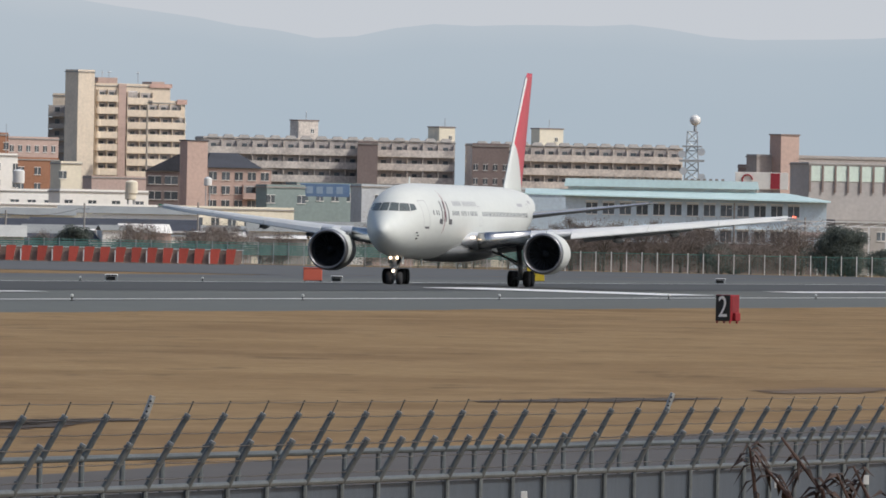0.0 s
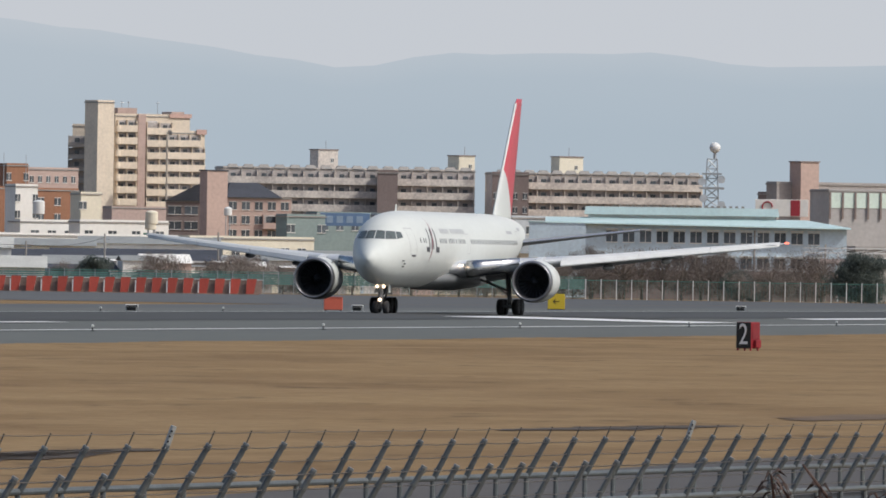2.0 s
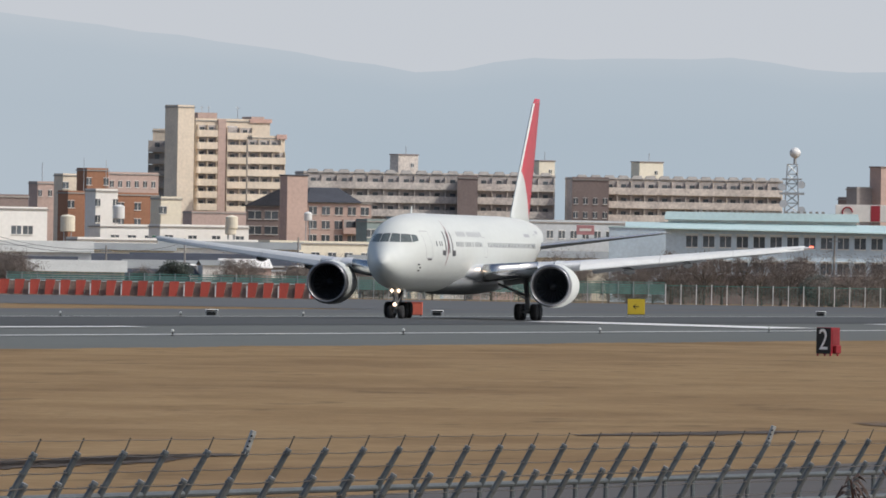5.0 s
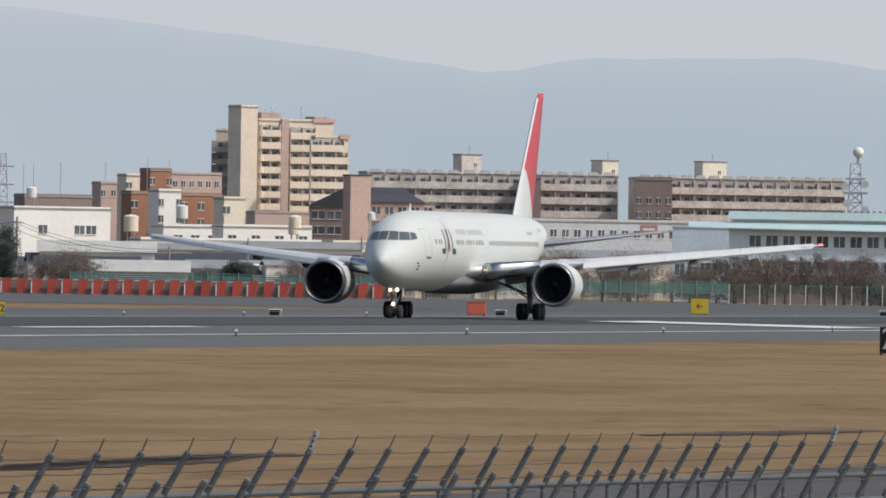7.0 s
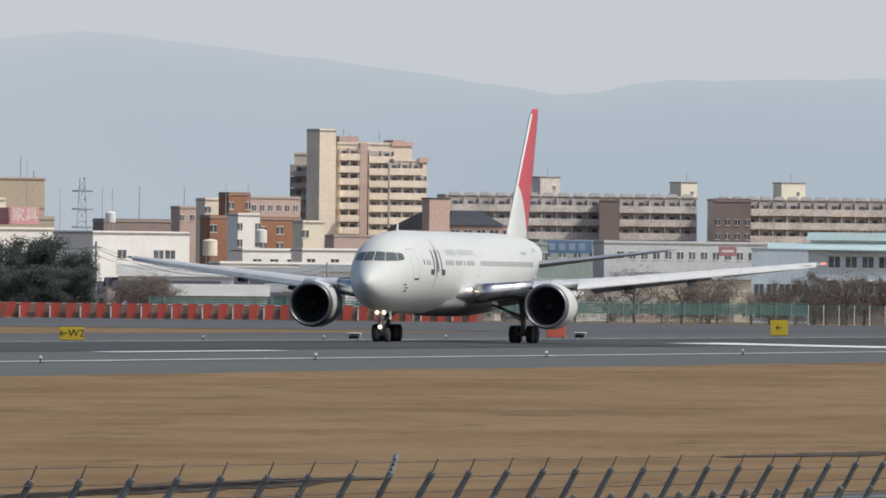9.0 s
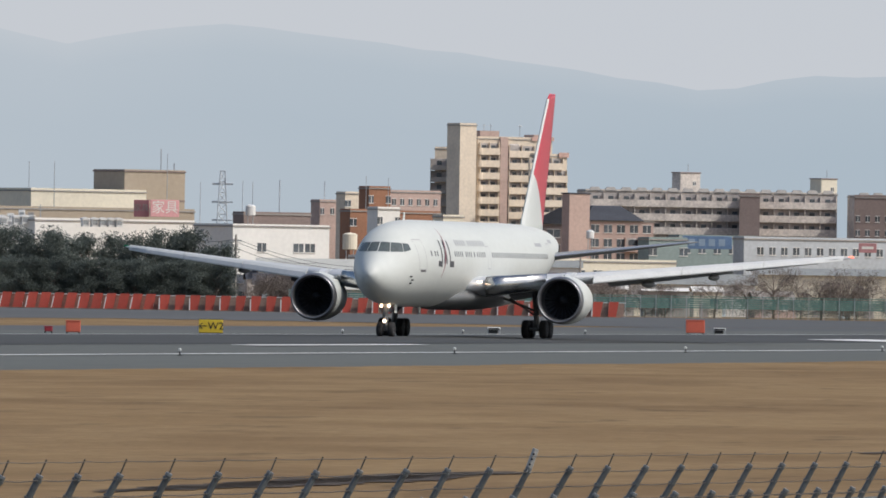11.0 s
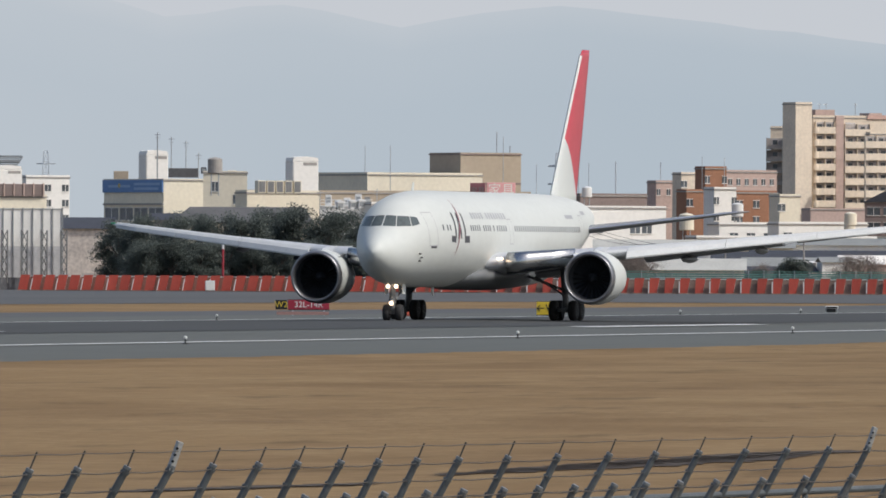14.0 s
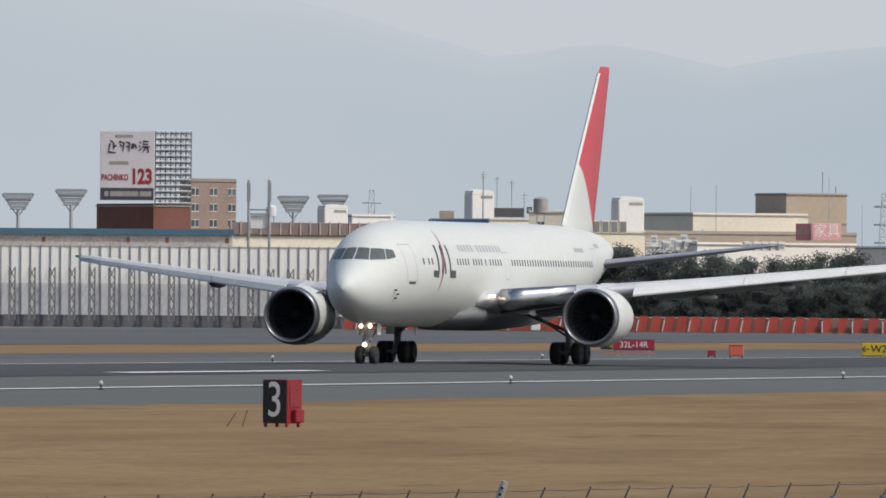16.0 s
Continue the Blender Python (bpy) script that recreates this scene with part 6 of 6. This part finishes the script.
# ---- the security fences ----
fence_steel = mat("galvanised_fence_steel", (.125, .140, .145), .6, .2, .18, 2.0, 8, .1, rand=.08)
drilled = mat("pale_drilled_steel", (.42, .43, .42), .55, .2, .15, 6, 6)
fence_cap = mat("grey_post_cap", (.19, .21, .22), .5, .2, .1, 4, 6)
sheet_grey = mat("grey_fence_sheet", (.062, .078, .098), .6, .1, .15, .8, 10, .1, stretch=(1, 6, 1))
wire_mat = mat("dull_wire", (.13, .115, .10), .6, .4, .15, 4, 6)


def fence(name, label, x, y_mark, gap, n0, n1, rail_mark, rail_y, talls, sheet_on, near_gap=1.37, near_from=-11):
    f = thing(name, label, "fence", "security fences")

    def rail_z(y):
        return rail_mark - .0062 * (y - rail_y)

    def at(i):
        """The place of post i along the fence: the posts stand closer together near the corner."""
        return y_mark + gap * max(i, near_from) + near_gap * min(0, i - near_from)

    y0, y1 = at(n0), at(n1)
    part("top_rail", tube((x, y0, rail_z(y0)), (x, y1, rail_z(y1)), .034, n=8), fence_steel, f)
    part("mid_rail", tube((x, y0, rail_z(y0) - .95), (x, y1, rail_z(y1) - .95), .026, n=8), fence_steel, f)
    def strand(s, drop, r):
        """One wire through all the arms, sagging a little between them."""
        rings = []
        for i in range(2 * (n1 - n0) + 1):
            y = at(n0 + i / 2)
            c = Vector((x + .235 * s, y, rail_z(y) + .42 * s - (drop if i % 2 else 0)))
            rings.append([c + Vector((r * math.cos(a), 0, r * math.sin(a))) for a in (0, 1.57, 3.14, 4.71)])
        return loft(rings)

    for s in (.22, .58, .94):
        wb = strand(s, .012, .0045)
        for i in range(12 * (n1 - n0)):
            y = at(n0 + i / 12)
            c = Vector((x + .235 * s, y, rail_z(y) + .42 * s - .006))
            add_tube(wb, c + Vector((-.011, 0, -.011)), c + Vector((.011, 0, .011)), .0016, n=3)
        part("barbed_wire", wb, wire_mat, f)["kind"] = "stuff"
    if not sheet_on:
        part("top_wire", strand(1.32, .008, .0036), wire_mat, f)
    rr = random.Random(5)
    for i in range(n0, n1 + 1):
        y = at(i)
        z, lean = rail_z(y), rr.uniform(-.015, .015)
        zb = ground_z(x)
        po = part("post", tube((x, y, zb), (x, y, z + .02), .030, n=8), fence_steel, f)
        tip = Vector((x + .235 + lean, y + lean, z + .42))
        arm = add_tube(bmesh.new(), (x, y, z - .02), tip, .033, .030, n=8)
        d = (tip - Vector((x, y, z))).normalized()
        for s in (.22, .58, .94):
            c = Vector((x, y, z)).lerp(tip, s)
            add_tube(arm, c - d * .010, c + d * .010, .039, n=8)
        part("arm", arm, fence_steel, po, "leaning arm for the barbed wire")
        part("cap", tube(tip, tip + d * .025, .035, .033, n=8), fence_cap, po, "pale end cap")
        if not sheet_on:
            part("wire_rod", tube(tip, tip + Vector((.065, 0, .155)), .008, n=5), wire_mat, po)
        if i in talls:
            up = Vector((.075, 0, .21))
            tl = tube(tip - up * .15, tip + up, .034, .032, n=4)
            ext = part("extension", tl, drilled, po, "pale drilled extension arm")
            for u in (.25, .5, .75):
                c = tip + up * u
                part("hole", tube(c + Vector((.004, -.040, 0)), c + Vector((.004, -.022, 0)), .012, n=6), black_pl, ext)
    if sheet_on:
        for i in range(n0, n1):
            ya, yb = at(i), at(i + 1)
            bm = bmesh.new()
            q = [bm.verts.new(v) for v in ((x - .04, ya + .01, ground_z(x) + .05), (x - .04, yb - .01, ground_z(x) + .05), (x - .04, yb - .01, rail_z(yb) - .05), (x - .04, ya + .01, rail_z(ya) - .05))]
            bm.faces.new(q)
            g = bmesh.ops.extrude_face_region(bm, geom=bm.faces[:])
            bmesh.ops.translate(bm, vec=(-.02, 0, 0), verts=[v for v in g["geom"] if isinstance(v, bmesh.types.BMVert)])
            part("panel", bm, sheet_grey, f)
    return f


fence("security_fence", "steel security fence with leaning barbed wire arms", -27.93, 133.92, 1.986, -36, 27, .77, 131.0, (0, 16, -16), False, 1.43, -9)
fence("sheeted_fence", "grey sheeted steel fence with leaning barbed wire arms", -26.03, 125.87, 1.98, -34, 26, .62, 122.7, (), True, 1.37, -4)
for az, z in ((10.069, 0.229), (9.001, 0.136), (8.627, 0.081)):
    y = 25.9 / math.tan(radians(az))
    tg = thing("fence_tag", "small white plate wired to the fence", "tag", "fence tags", m=pose(-25.93, y, z, 0, 0, az))
    part("plate", box(-.035, .035, 0, .01, -.06, .06, .004), white_pl, tg)

# ---- the shrub before the fence ----
twig = mat("red_brown_twig", (.085, .05, .04), .85, 0, .3, 6, 5)
old_leaf = mat("red_brown_leaf", (.050, .030, .024), .8, 0, .4, 8, 4, rand=.3)
sh = thing("foreground_shrub", "red brown shrub with long leaves standing before the fence", "shrub", m=spot(8.90, 62, ground_z(-9)))
rnd = random.Random(19)
for k in range(13):
    bx, lean = rnd.uniform(-.62, .80), rnd.uniform(-.22, .22)
    top = rnd.uniform(2.84, 3.12) - .22 * abs(bx - .15) ** 1.2 + .05
    st = bmesh.new()
    p = [Vector((bx * .4, rnd.uniform(-.2, .2), 0)), Vector((bx * .7, 0, 1.6)), Vector((bx, 0, top - .25)), Vector((bx + lean, rnd.uniform(-.1, .1), top))]
    for a, b, r0, r1 in zip(p, p[1:], (.018, .014, .010), (.014, .010, .005)):
        add_tube(st, a, b, r0, r1, 6)
    s = part("stem", st, twig, sh)
    for j in range(26):
        u = rnd.uniform(.0, 1.0)
        base = p[2].lerp(p[3], u) if j % 2 else p[1].lerp(p[2], .6 + .4 * u)
        a, ln = rnd.uniform(0, 6.28), rnd.uniform(.06, .13)
        d = Vector((math.cos(a), math.sin(a) * .6, rnd.uniform(-.9, .5))).normalized()
        side = d.cross(Vector((0, 0, 1))).normalized() * ln * .13
        up = Vector((0, 0, -.03))
        bm = bmesh.new()
        v = [bm.verts.new(c) for c in (base, base + d * ln * .4 + side, base + d * ln + up * 2, base + d * ln * .4 - side, base + d * ln * .45 + Vector((0, 0, .012)))]
        for tri in ((0, 1, 4), (1, 2, 4), (2, 3, 4), (3, 0, 4)):
            bm.faces.new([v[i] for i in tri])
        part("leaf", bm, old_leaf, s)


# ---- what moves ----
ROLL = [  # seconds, the nose wheels' place along the runway, degrees of heading off its line
    (0.0, 947.9, 1.17), (0.5, 945.0, 1.18), (1.0, 941.8, 1.20), (1.5, 938.3, 1.22), (2.0, 935.0, 1.22), (2.5, 931.65, 1.20), (3.0, 928.1, 1.15), (3.5, 924.4, 1.08),
    (6.0, 900.9, .82), (6.5, 895.2, .80), (7.0, 888.6, .80), (7.5, 881.7, .83), (8.0, 874.5, .82), (10.5, 828.6, .56), (11.0, 817.3, .50), (11.5, 805.1, .44),
    (12.0, 791.9, .38), (12.5, 777.9, .31), (13.0, 763.3, .22), (13.5, 747.5, .09), (14.0, 731.2, -.05), (14.5, 714.2, -.15), (15.0, 695.9, -.15), (15.5, 677.0, -.04), (16.0, 656.7, .15),
]


def motions():
    walk(jet, [(t, pose(-MID, y, 0, 0, 0, -a)) for t, y, a in ROLL])
    ts = np.linspace(0, 16, 481)
    run = np.interp(ts, [r[0] for r in ROLL], [r[1] for r in ROLL])
    for wh, x, y, z, r in wheels:
        turn, rows = 0.0, []
        for i, t in enumerate(ts):
            if i:
                turn += min(85.0, math.degrees((run[i - 1] - run[i]) / r))
            rows.append((float(t), pose(x, y, z, turn, 0, 0)))
        walk(wh, rows)


motions()
